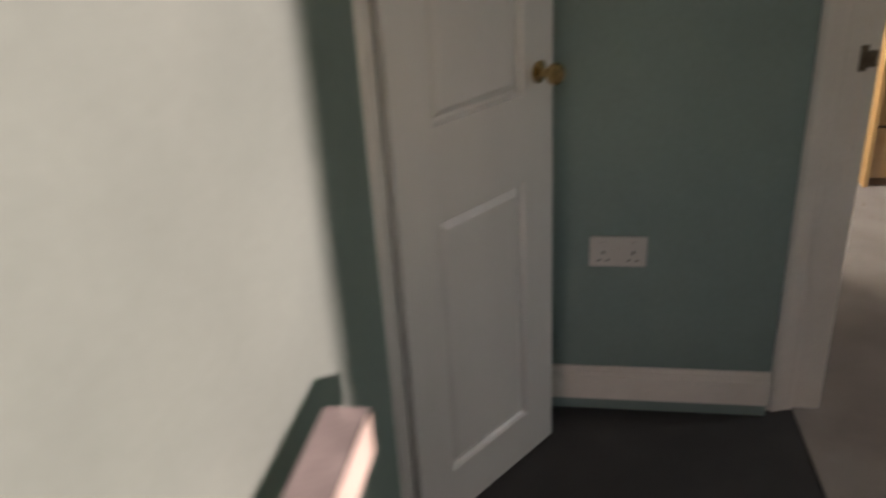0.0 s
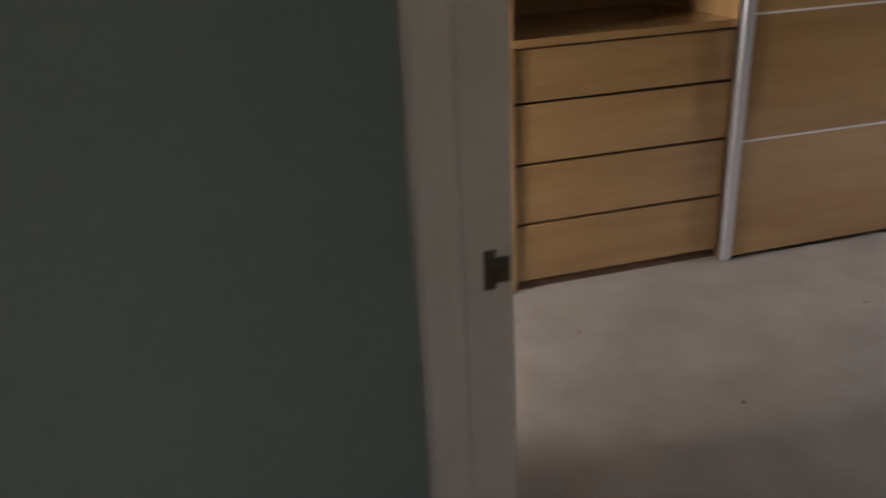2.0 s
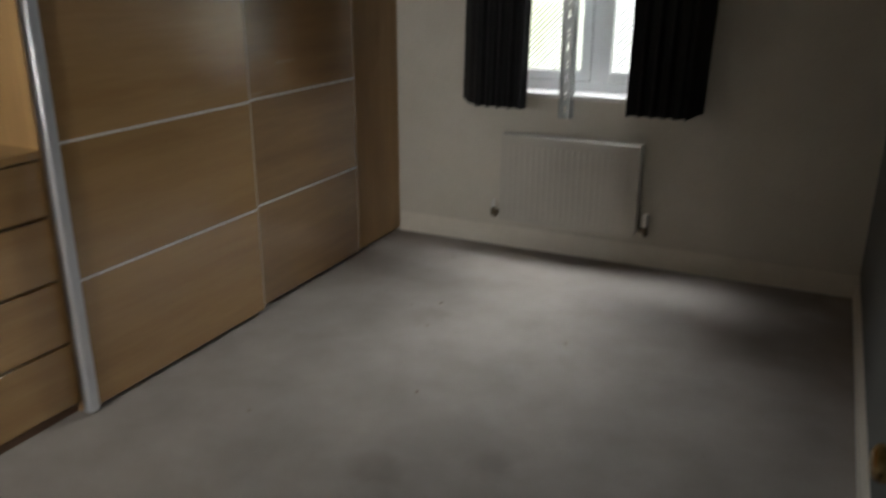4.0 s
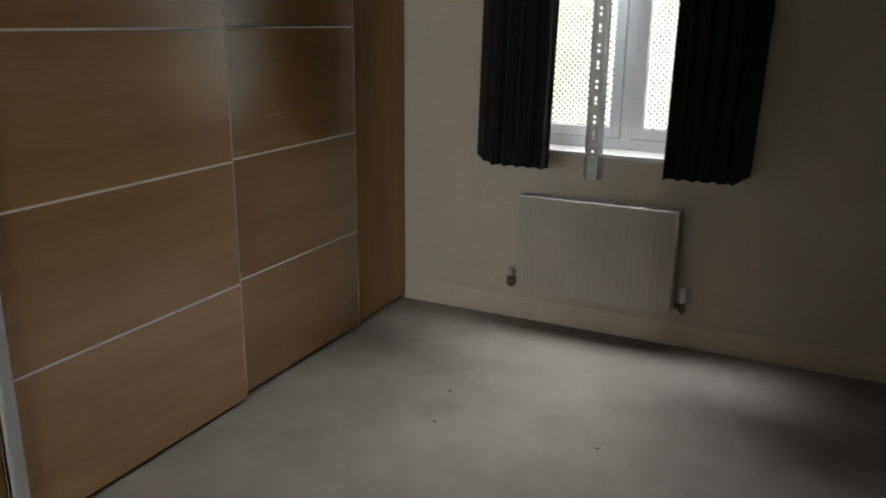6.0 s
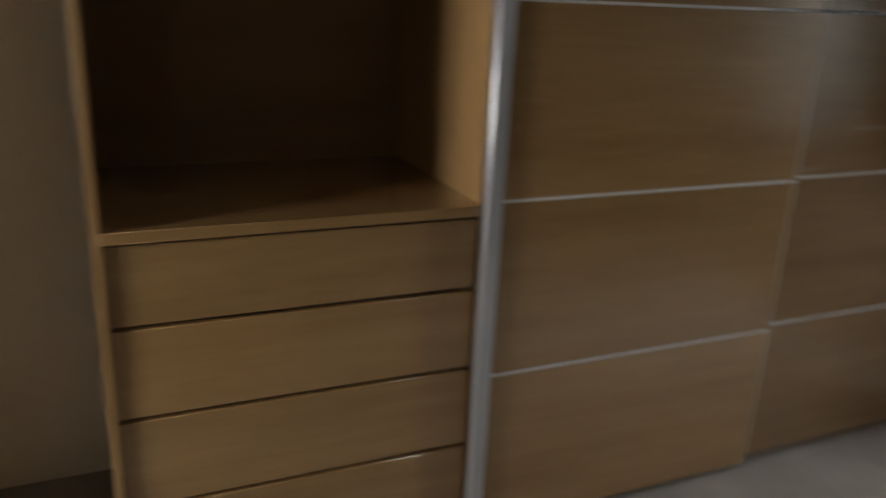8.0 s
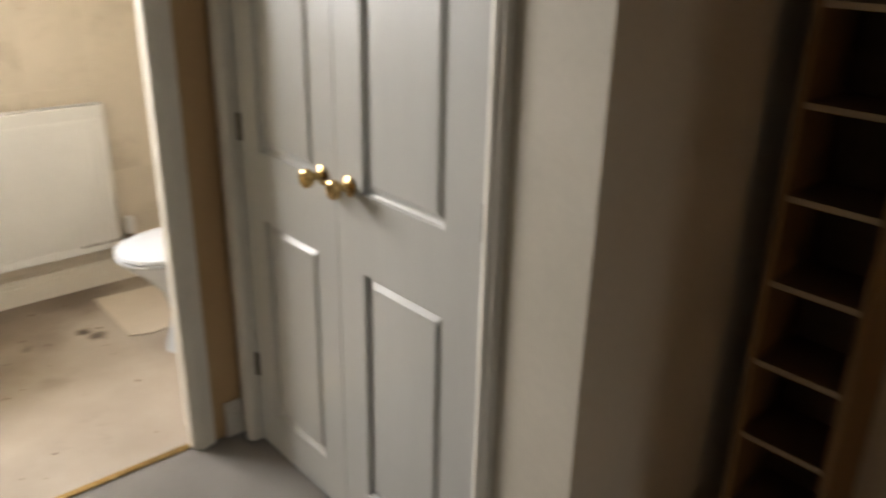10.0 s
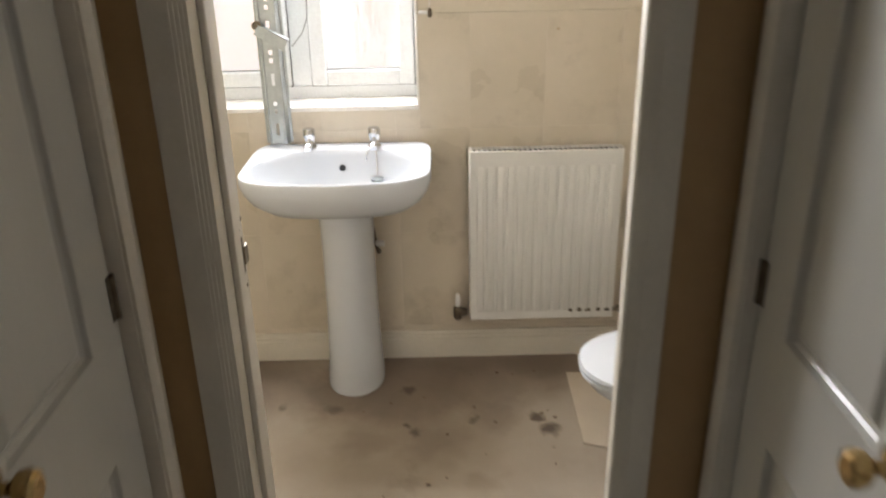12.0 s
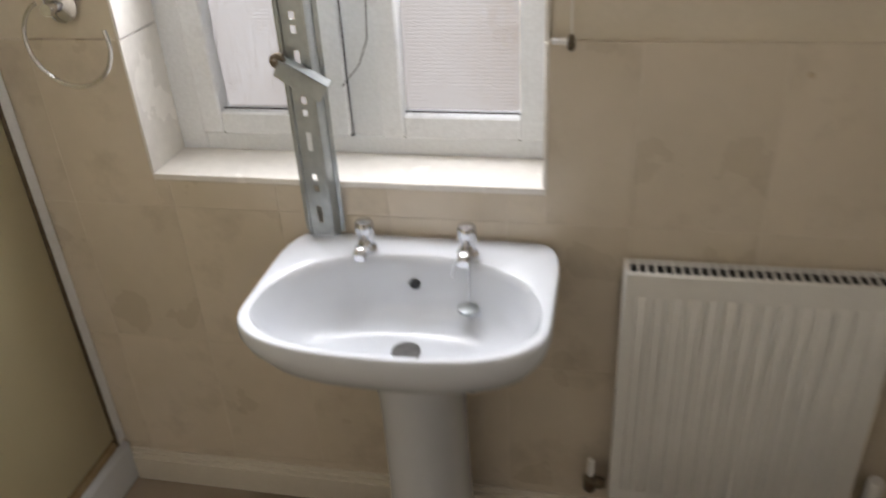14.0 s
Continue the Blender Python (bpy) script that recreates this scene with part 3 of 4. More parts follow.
def cupboard(face, out, label):
    """A pair of panelled cupboard doors in a lobby wall, facing along x."""
    ob = thing("cupboard_doors", (face, (CYA + CYB) / 2, 0), label, "cupboard", "lobby cupboards")
    x = face - out * 0.0175
    yl, ym, yr = CYA + 0.006, -1.504, CYB - 0.012
    side = -out
    left, right = pose(x, yl, 0, 0, 0, 90), pose(x, ym + 0.002, 0, 0, 0, 90)
    panelled_leaf(ob, left, ym - 0.002 - yl, 1.985, 1, 0.105, 0.094)
    panelled_leaf(ob, right, yr - ym - 0.002, 1.985, 1, 0.100, 0.122)
    knob(ob, left, ym - 0.002 - yl - 0.055, 0.98, side)
    knob(ob, right, 0.053, 0.98, side)
    for z in (0.28, 1.02, 1.75):
        hinge(ob, left, 0.004, z, side)
        hinge(ob, right, yr - ym - 0.006, z, side)
    wall = face + out * 0.02
    c, d = sorted((wall - out * 0.08, wall + out * 0.004))
    part("lining_head", boxes((c, d, CYA, CYB, 1.99, 2.02)), TRIM, ob, smooth=False)
    for y0, to in ((CYA, -1), (CYB, 1)):
        a, b = sorted((y0, y0 + to * 0.03))
        c, d = sorted((wall - out * 0.08, wall + out * 0.004))
        part("lining", boxes((c, d, a, b, 0, 2.02)), TRIM, ob, smooth=False)
        rings = []
        for z in (0.0, 2.06):
            rings.append([(wall + out * q, y0 + to * u, z) for u, q in ((0.004, 0.0), (0.004, 0.010), (0.008, 0.013), (0.014, 0.017), (0.020, 0.020), (0.028, 0.019),
                                                                         (0.034, 0.015), (0.042, 0.015), (0.050, 0.011), (0.050, 0.0))])
        part("architrave", ring_loft(bmesh.new(), rings), TRIM, ob, smooth=False)
    return ob


cupboard(-0.11, 1, "white panelled double cupboard doors with brass knobs, shut")
cupboard(0.922, -1, "white panelled double cupboard doors with brass knobs, shut")

landing_frame = thing("door_frame", (2.31, -1.66, 0), "white painted frame of the landing cupboard door", "door frame")
landing_frame["kind"] = "structure"
part("lining", boxes((2.283, 2.305, -1.80, -1.662, 0, 1.99)), DOORW, landing_frame, smooth=False)
bm = bmesh.new()
for w0, w1, d in ((0.0, 0.058, 0.010), (0.006, 0.050, 0.014), (0.012, 0.034, 0.018)):
    box(bm, 2.289 + w0, 2.289 + w1, -1.672, -1.672 + d, 0, 2.05 - w0)
part("architrave", bm, DOORW, landing_frame, smooth=False)
door_a = thing("panel_door", (2.275, -1.653, 0), "white two-panel cupboard door with a brass knob, half open", "door")
m = pose(2.275, -1.655, 0, 0, 0, 146.2)
panelled_leaf(door_a, m, 0.50, 1.98, 1, 0.105)
knob(door_a, m, 0.447, 1.01, -1)
knob(door_a, m, 0.447, 1.01, 1)
door_e = thing("panel_door", (2.478, -0.64, 0), "white four-panel bedroom door with a brass knob, wide open", "door")
m = pose(2.508, -0.62, 0, 0, 0, 93.5)
panelled_leaf(door_e, m, 0.80, 1.98, 2, 0.1)
knob(door_e, m, 0.735, 1.0, 1)
part("latch_plate", moved(boxes((0.80, 0.8015, -0.012, 0.012, 0.96, 1.04)), m), BRASS, door_e, "brass latch plate on the door edge")


def skirting(name, x0, x1, y0, y1, axis, out, h=0.12, lift=0.0):
    """A skirting board with a stepped top along x or y; out points into the room."""
    bm = bmesh.new()
    for d, z0, z1 in ((0.015, lift, lift + h * 0.72), (0.011, lift + h * 0.72, lift + h * 0.86), (0.007, lift + h * 0.86, lift + h)):
        if axis == "x":
            a, b = sorted((y0, y0 + out * d))
            box(bm, x0, x1, a, b, z0, z1)
        else:
            a, b = sorted((x0, x0 + out * d))
            box(bm, a, b, y0, y1, z0, z1)
    return solid(name, bm, TRIM, "white painted skirting board", "skirting board", "structure", smooth=False)


skirting("baseboard_1", -0.05, 2.56, 3.42, 3.42, "x", -1)
skirting("baseboard_2", 2.56, 2.56, -0.54, 3.405, "y", -1)
skirting("baseboard_3", 1.735, 1.735, -1.80, -0.782, "y", 1, 0.102, 0.043)
skirting("baseboard_4", -0.68, 1.6, -3.475, -3.475, "x", 1, 0.11)
skirting("baseboard_5", -0.09, -0.028, -2.06, -2.06, "x", 1)
skirting("baseboard_6", 0.84, 0.90, -2.06, -2.06, "x", 1)
skirting("baseboard_7", -0.09, -0.09, -0.93, -0.735, "y", 1)
skirting("baseboard_8", -0.70, -0.09, -0.735, -0.735, "x", 1)

# ---- windows ----
def window(name, x0, x1, z0, z1, y, out, pane_material, label, lights, foot=0.06):
    """A two-light casement in a reveal; out is the side of the room along y; lights are the sashes' spans along x."""
    ob = thing(name, ((x0 + x1) / 2, y, z0), label, "window")
    ob["kind"] = "structure"
    (p0, q0), (p1, q1) = lights
    d = 0.06
    a, b = sorted((y, y - out * d))
    part("window_frame", boxes((x0, p0, a, b, z0, z1), (q1, x1, a, b, z0, z1), (p0, q1, a, b, z0, z0 + foot),
                               (p0, q1, a, b, z1 - 0.05, z1), (q0, p1, a, b, z0 + foot, z1 - 0.05), bevel=0.003), UPVC, ob, smooth=False)
    for p, q in lights:
        c, e = sorted((y + out * 0.014, y - out * 0.04))
        lo, hi = z0 + foot, z1 - 0.05
        s = part("sash", boxes((p, p + 0.052, c, e, lo, hi), (q - 0.052, q, c, e, lo, hi), (p + 0.052, q - 0.052, c, e, lo, lo + 0.052),
                               (p + 0.052, q - 0.052, c, e, hi - 0.052, hi), bevel=0.004), UPVC, ob, smooth=False)
        g = part("pane", boxes((p + 0.05, q - 0.05, y - out * 0.018 - 0.003, y - out * 0.018 + 0.003, lo + 0.05, hi - 0.05)), pane_material, s, smooth=False)
        g.visible_shadow = False
        # Black strips stand in for the shadow gap round each sash.
        c, e = sorted((y - out * 0.004, y + out * 0.0012))
        part("seal", boxes((p - 0.001, q + 0.001, c, e, lo - 0.003, lo + 0.001), (p - 0.0025, p + 0.001, c, e, lo, hi), (q - 0.001, q + 0.0025, c, e, lo, hi)), BLACK, s, smooth=False)
        part("gasket", boxes((p + 0.049, q - 0.049, y - out * 0.012 - 0.002, y - out * 0.012 + 0.002, lo + 0.050, lo + 0.054)), BLACK, s, smooth=False)
    return ob


win = window("window_1", BX0, BX1, BZ0, BZ1, 3.56, -1, CLEAR, "white plastic two-light bedroom window",
             ((BX0 + 0.045, 1.08), (1.14, BX1 - 0.045)))
part("window_sill", boxes((BX0 - 0.03, BX1 + 0.03, 3.385, 3.56, BZ0 - 0.02, BZ0 + 0.004), bevel=0.004), PLASTICW, win)
win = window("window_2", EX0, EX1, EZ0, EZ1, -3.622, 1, OBSCURE, "white plastic two-light bathroom window with obscured glass",
             ((0.470, 0.826), (0.896, 1.252)), 0.046)
part("window_sill", boxes((EX0, EX1, -3.622, -3.474, EZ0 - 0.012, EZ0 + 0.003), bevel=0.0015), SILLTILE, win)
# Reveals share the paler sill tile, so window light is partly in their colour.
for xa, xb in ((EX0 - 0.002, EX0 + 0.006), (EX1 - 0.006, EX1 + 0.002)):
    for za, zb in ((EZ0 + 0.004, 1.262), (1.264, EZ1 - 0.002)):
        part("reveal_tile", boxes((xa, xb, -3.621, -3.4735, za, zb), bevel=0.0015), SILLTILE, win)


def perforated(name, tone, pitch, cut, slots=False):
    """Steel sheet with staggered round holes."""
    m = bpy.data.materials.new(name)
    m.use_nodes = True
    nt = m.node_tree
    b = nt.nodes["Principled BSDF"]
    b.inputs["Base Color"].default_value, b.inputs["Roughness"].default_value, b.inputs["Metallic"].default_value = (*tone, 1), 0.5, 0.0
    sep = nt.nodes.new("ShaderNodeSeparateXYZ")
    nt.links.new(nt.nodes.new("ShaderNodeTexCoord").outputs["Object"], sep.inputs["Vector"])

    def calc(op, a, c=None):
        n = nt.nodes.new("ShaderNodeMath")
        n.operation = op
        for k, v in enumerate((a, c)):
            if isinstance(v, (int, float)):
                n.inputs[k].default_value = v
            elif v is not None:
                nt.links.new(v, n.inputs[k])
        return n.outputs["Value"]
    f = 2 * math.pi / pitch
    p, q = calc("ADD", sep.outputs["X"], sep.outputs["Z"]), calc("SUBTRACT", sep.outputs["X"], sep.outputs["Z"])
    h = calc("MULTIPLY", calc("COSINE", calc("MULTIPLY", p, f / 2)), calc("COSINE", calc("MULTIPLY", q, f / 2)))
    if slots:
        h = calc("COSINE", calc("MULTIPLY", sep.outputs["Z"], f / 2))
    hole = calc("GREATER_THAN", calc("ABSOLUTE", h), cut)
    mix = nt.nodes.new("ShaderNodeMixShader")
    nt.links.new(hole, mix.inputs["Fac"])
    nt.links.new(b.outputs["BSDF"], mix.inputs[1])
    nt.links.new(nt.nodes.new("ShaderNodeBsdfTransparent").outputs["BSDF"], mix.inputs[2])
    nt.links.new(mix.outputs["Shader"], nt.nodes["Material Output"].inputs["Surface"])
    return m


SHEET = perforated("perforated_steel", (0.75, 0.76, 0.72), 0.030, 0.30)
SLOTTED = perforated("slotted_steel", (0.75, 0.74, 0.7), 0.0085, 0.14, True)
for nm, y0 in (("security_screen", 3.69), ("security_screen", -3.74)):
    xa, xb = (BX0, BX1) if y0 > 0 else (EX0, EX1)
    za, zb = (BZ0, BZ1) if y0 > 0 else (EZ0, EZ1)
    solid(nm, boxes((xa + 0.002, xb - 0.002, y0 - 0.001, y0 + 0.001, za + 0.002, zb - 0.002)), SHEET if y0 > 0 else SLOTTED, "perforated pale steel sheet over the outside of the window", "security screen",
          group="window security screens", smooth=False)
built("backdrop_garden", boxes((-2.5, 4.5, 5.2, 5.22, -0.5, 3.5)), GARDEN, "bright garden beyond the window", "backdrop")
built("backdrop_street", boxes((-3, 4.5, -5.22, -5.2, -0.5, 3.5)), STREET, "bright daylight beyond the window", "backdrop")


def security_bar(x, y, z0, z1, out, label):
    """A slotted steel channel standing across a window."""
    ob = thing("security_bar", (x, y, z0), label, "security bar", "window security bars")
    t = 0.0025
    ya, yb = sorted((y, y + out * t))
    bm = boxes((x - 0.022, x - 0.0055, ya, yb, z0, z1), (x + 0.0055, x + 0.022, ya, yb, z0, z1))
    z, k = z0, 0
    steps = ((0.030, 0.040), (0.034, 0.014), (0.012, 0.014), (0.022, 0.0))
    while z < z1:
        solid_h, gap = steps[k % 4]
        box(bm, x - 0.0055, x + 0.0055, ya, yb, z, min(z + solid_h, z1))
        z, k = z + solid_h + gap, k + 1
    for s in (-1, 1):
        line = ((0.022, 0.0), (0.024, 0.004), (0.0275, 0.004), (0.030, 0.0), (0.036, -0.020), (0.044, -0.021))
        outline = [(x + s * u, y + out * (v + t)) for u, v in line] + [(x + s * u, y + out * v) for u, v in line[::-1]]
        ring_loft(bm, [[(a, b, z) for a, b in outline] for z in (z0, z1)])
    part("channel", bm, STEEL, ob, smooth=False)
    return ob


bar1 = security_bar(1.0, 3.375, 0.795, 2.15, -1, "galvanised slotted steel bar fixed upright inside the window")
bar2 = security_bar(0.928, -3.445, 0.852, 2.15, 1, "galvanised slotted steel bar standing on the basin before the window")

# ---- bedroom: wardrobe ----
w = thing("wardrobe", (-0.35, 1.7, 0), "oak-veneer fitted wardrobe with sliding doors and open drawers", "wardrobe")
WH = 2.04
part("side_panel", boxes((-0.69, -0.045, 0.0, 0.02, 0, WH), bevel=0.001), OAKEND, w)
part("side_panel", boxes((-0.69, -0.06, 0.93, 0.95, 0, WH), bevel=0.001), OAKEND, w)
part("side_panel", boxes((-0.69, -0.06, 2.87, 2.89, 0, WH)), OAKEND, w)
part("back_panel", boxes((-0.70, -0.69, 0.0, 3.40, 0.0, WH)), BACKING, w)
part("top_panel", boxes((-0.69, 0.0, 0.0, 3.40, WH, WH + 0.02)), OAK, w)
part("shelf", boxes((-0.69, -0.042, 0.02, 0.93, 0.962, 0.99), bevel=0.0015), OAK, w)
part("plinth", boxes((-0.6, -0.075, 0.02, 0.93, 0, 0.04), (-0.6, -0.075, 0.95, 3.40, 0, 0.02)), DARKWOOD, w)
for z0, z1 in ((0.042, 0.277), (0.288, 0.519), (0.530, 0.752), (0.763, 0.954)):
    d = part("drawer", boxes((-0.076, -0.058, 0.023, 0.927, z0, z1), bevel=0.0015), OAK, w)
    part("drawer_box", boxes((-0.60, -0.078, 0.03, 0.92, z0 + 0.02, z1 - 0.03)), BACKING, d)


def sliding_door(y0, y1, x, rail, veneer):
    d = part("sliding_door", boxes((x - 0.022, x - 0.008, y0, y1, 0.02, WH - 0.01)), veneer, w)
    zs = (0.022, 0.52, 1.01, 1.50, WH - 0.01)
    for a, b in zip(zs, zs[1:]):
        part("slab", boxes((x - 0.008, x, y0 + (0.048 if rail else 0.002), y1 - 0.002, a + 0.004, b - 0.004), bevel=0.001), veneer, d)
    for z in zs[1:-1]:
        part("strip", boxes((x - 0.008, x + 0.0015, y0 + (0.048 if rail else 0.002), y1 - 0.002, z - 0.0038, z + 0.0038)), WHITESTRIP, d, "pale divider strip")
    part("edge_strip", boxes((x - 0.022, x + 0.002, y1 - 0.002, y1 + 0.002, 0.02, WH - 0.01)), PALEWOOD, d, "pale edge strip")
    if rail:
        part("edge_rail", boxes((x - 0.03, x + 0.012, y0, y0 + 0.046, 0.012, WH - 0.005), bevel=0.006), ALU, d, "brushed aluminium edge rail")


sliding_door(0.912, 1.956, 0.0, True, OAK)
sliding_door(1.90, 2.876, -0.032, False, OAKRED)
part("end_panel", boxes((-0.075, -0.058, 2.885, 3.415, 0.02, WH)), OAKEND, w)

# narrow shelf rack in the alcove
r = thing("shelf_rack", (-0.62, -0.56, 0), "tall narrow oak-veneer shelf rack, empty", "shelf unit")
part("side_panel", boxes((-0.708, -0.536, -0.655, -0.639, 0, 2.02), bevel=0.001), RACKWOOD, r)
part("side_panel", boxes((-0.708, -0.536, -0.466, -0.450, 0, 2.02), bevel=0.001), RACKWOOD, r)
# Back and shelves darkened: the compartments' shade is put into their colour.
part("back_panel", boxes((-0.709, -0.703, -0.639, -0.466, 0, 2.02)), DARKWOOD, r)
for k in range(12):
    z = 0.03 + 0.1755 * k
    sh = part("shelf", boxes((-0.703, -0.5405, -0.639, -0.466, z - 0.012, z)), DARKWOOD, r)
    part("edge_strip", boxes((-0.5405, -0.538, -0.639, -0.466, z - 0.012, z)), PALEWOOD, sh, "pale front edge")


# ---- landing: socket and handrail ----
so = thing("wall_socket", (1.735, -1.197, 0.457), "white plastic double wall socket", "socket")
plate = part("faceplate", boxes((1.735, 1.744, -1.270, -1.124, 0.457, 0.543), bevel=0.003), GREYWHITE, so)
for y in (-1.235, -1.159):
    part("switch", boxes((1.744, 1.748, y - 0.007, y + 0.007, 0.512, 0.530), bevel=0.001), GREYWHITE, plate)
    part("pin_hole", boxes((1.7435, 1.7445, y - 0.003, y + 0.003, 0.494, 0.503), (1.7435, 1.7445, y - 0.014, y - 0.007, 0.474, 0.479),
                           (1.7435, 1.7445, y + 0.007, y + 0.014, 0.474, 0.479)), BLACK, plate)
hr = thing("handrail", (3.7, -1.53, 0.9), "white painted handrail with a dark grey top, on wall brackets", "handrail")
part("rail", moved(boxes((0.0, 0.98, -0.024, 0.024, -0.055, 0.0), bevel=0.003), pose(3.01, -1.535, 0.922, 0, 0, 0)), TRIM, hr)
# Thin strip, darker than the rail's sides, covers the top.
part("worn_top", moved(boxes((0.001, 0.979, -0.0235, 0.0235, 0.0, 0.003), bevel=0.001), pose(3.01, -1.535, 0.922, 0, 0, 0)), RAILGREY, hr, "dark grey strip along the top of the rail")
for x in (3.25, 3.8):
    part("bracket", tube(bmesh.new(), [(x, -1.672, 0.80), (x, -1.62, 0.80), (x, -1.56, 0.83), (x, -1.535, 0.868)], 0.007), BRASS, hr)


# ---- bedroom: curtains, radiator ----
def curtain(x0, x1, top0, top1, z0, z1, y, seed, label, outer):
    """A hanging lined curtain with soft folds and thickness; its outer edge (0 or 1 along the width) turns back to the wall."""
    rnd = random.Random(seed)
    ph = [rnd.uniform(0, 6.3) for _ in range(3)]
    nx, nz = 60, 14
    grid = []
    for j in range(nz + 1):
        v = j / nz
        row = []
        for i in range(nx + 1):
            u = i / nx
            a, b = x0 + (top0 - x0) * v, x1 + (top1 - x1) * v
            fold = 0.013 * math.sin(u * 2 * math.pi * 6 + ph[0] + 0.5 * v) + 0.009 * math.sin(u * 2 * math.pi * 11 + ph[1]) * (1 - 0.5 * v)
            hem = 0.002 * math.sin(u * 2 * math.pi * 6 + ph[2]) * (1 - v)
            # The return is added to stop light leaking past the curtain's side.
            back = 0.248 * max(0.0, 1 - abs(u - outer) / 0.2) ** 1.4
            k = 1 + back / 3.42
            row.append(Vector((1.97 + (a + (b - a) * u - 1.97) * k, y + fold * (1 - back / 0.248) + back, z0 + (z1 - z0) * v + hem)))
        grid.append(row)
    bm = bmesh.new()
    for off in (0.0, 0.004):
        rows = [[bm.verts.new(p + Vector((0, off, 0))) for p in r] for r in grid]
        for p, q in zip(rows, rows[1:]):
            for k in range(nx):
                bm.faces.new((p[k], p[k + 1], q[k + 1], q[k]))
    ob = thing("curtain", ((x0 + x1) / 2, y, z0), label, "curtain", "bedroom curtains")
    part("cloth", bm, BLACKCLOTH, ob)
    return ob


curtain(0.481, 0.843, 0.506, 0.872, 0.863, 2.14, 3.17, 3, "black cloth curtain drawn back beside the window", 0)
curtain(1.382, 1.74, 1.392, 1.768, 0.87, 2.14, 3.17, 5, "black cloth curtain drawn back beside the window", 1)
cr = thing("curtain_rail", (1.1, 3.18, 2.15), "white curtain rail above the window", "curtain rail")
part("rail", boxes((0.38, 1.84, 3.155, 3.185, 2.14, 2.165), bevel=0.003), PLASTICW, cr)
for x in (0.5, 1.1, 1.7):
    part("bracket", boxes((x - 0.012, x + 0.012, 3.185, 3.419, 2.145, 2.16)), PLASTICW, cr)


def radiator(x0, x1, z0, z1, wall, out, pitch, depth, proud, label, RADIATOR):
    """A pressed-steel panel radiator: ribbed front, side cheeks, top grille, brackets."""
    ob = thing("radiator", ((x0 + x1) / 2, wall, z0), label, "radiator", "panel radiators")
    f = wall + out * depth
    def yb(a, b):
        return sorted((a, b))
    p = part("front_panel", boxes((x0, x1, *yb(f, f - out * 0.007), z0, z1), bevel=0.003), RADIATOR, ob)
    n = max(3, int((x1 - x0 - 0.04) / pitch))
    step = (x1 - x0 - 0.04) / n
    for k in range(n):
        c = x0 + 0.02 + step * (k + 0.5)
        w2 = step * 0.36
        rings = []
        for z, q in ((z0 + 0.035, 0.1), (z0 + 0.05, 1.0), (z1 - 0.07, 1.0), (z1 - 0.055, 0.1)):
            rings.append([(c - w2, f - out * 0.001, z), (c - w2 * 0.7, f + out * proud * q, z), (c + w2 * 0.7, f + out * proud * q, z), (c + w2, f - out * 0.001, z)])
        part("rib", ring_loft(bmesh.new(), rings), RADIATOR, p)
    part("back_panel", boxes((x0 + 0.01, x1 - 0.01, *yb(wall + out * 0.010, wall + out * 0.016), z0 + 0.01, z1 - 0.006)), RADIATOR, ob)
    for a, b in ((x0 - 0.001, x0 + 0.004), (x1 - 0.004, x1 + 0.001)):
        part("side_cheek", boxes((a, b, *yb(wall + out * 0.01, f - out * 0.004), z0 + 0.012, z1 + 0.001), bevel=0.001), RADIATOR, ob)
    g = boxes((x0, x1, *yb(f - out * 0.007, f - out * 0.010), z1 - 0.012, z1 - 0.001), (x0, x1, *yb(wall + out * 0.010, wall + out * 0.014), z1 - 0.006, z1 + 0.001))
    k = x0 + 0.012
    while k < x1 - 0.01:
        box(g, k, k + 0.0045, *yb(f - out * 0.010, wall + out * 0.014), z1 - 0.004, z1 - 0.001)
        k += 0.0172
    part("top_grille", g, RADIATOR, ob, smooth=False)
    for x in (x0 + 0.1, x1 - 0.1):
        part("bracket", boxes((x - 0.015, x + 0.015, *yb(wall, wall + out * 0.022), z0 + 0.05, z1 - 0.05)), RADIATOR, ob)
    # Black box in the hollow paints the shade seen through the grille slots.
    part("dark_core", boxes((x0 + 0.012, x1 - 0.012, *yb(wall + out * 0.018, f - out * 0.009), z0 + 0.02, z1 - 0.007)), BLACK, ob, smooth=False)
    return ob


def valve(parent, x, y, z, out, cap_r, cap_h, to, wall):
    """A radiator valve: grimy body, nut, pipe down to the floor, white plastic cap."""
    bm = lathe(bmesh.new(), [(0.013, -0.026), (0.016, -0.02), (0.016, 0.016), (0.011, 0.024)], (x, y, z), "z", 12)
    lathe(bm, [(0.012, 0.0), (0.015, to * 0.012), (0.015, to * 0.026), (0.010, to * 0.036)], (x, y, z), "x", 10)
    v = part("valve", bm, RUST, parent, "grimy metal valve")
    part("pipe", tube(bmesh.new(), [(x, y, z - 0.02), (x, y - out * 0.01, z - 0.034), (x, y - out * 0.03, z - 0.04), (x, wall, z - 0.04)], 0.0075, 10), RUST, v)
    part("cap", lathe(bmesh.new(), [(cap_r * 0.9, 0.0), (cap_r, 0.006), (cap_r, cap_h * 0.85), (cap_r * 0.8, cap_h)], (x, y, z + 0.022), "z", 16), PLASTICW, v, "white plastic valve cap")


rad1 = radiator(0.652, 1.44, 0.185, 0.690, 3.42, -1, 0.033, 0.098, 0.0015, "off-white panel radiator under the bedroom window", GREYWHITE)
valve(rad1, 0.603, 3.355, 0.225, -1, 0.010, 0.045, 1, 3.42)
valve(rad1, 1.49, 3.355, 0.225, -1, 0.019, 0.07, -1, 3.42)
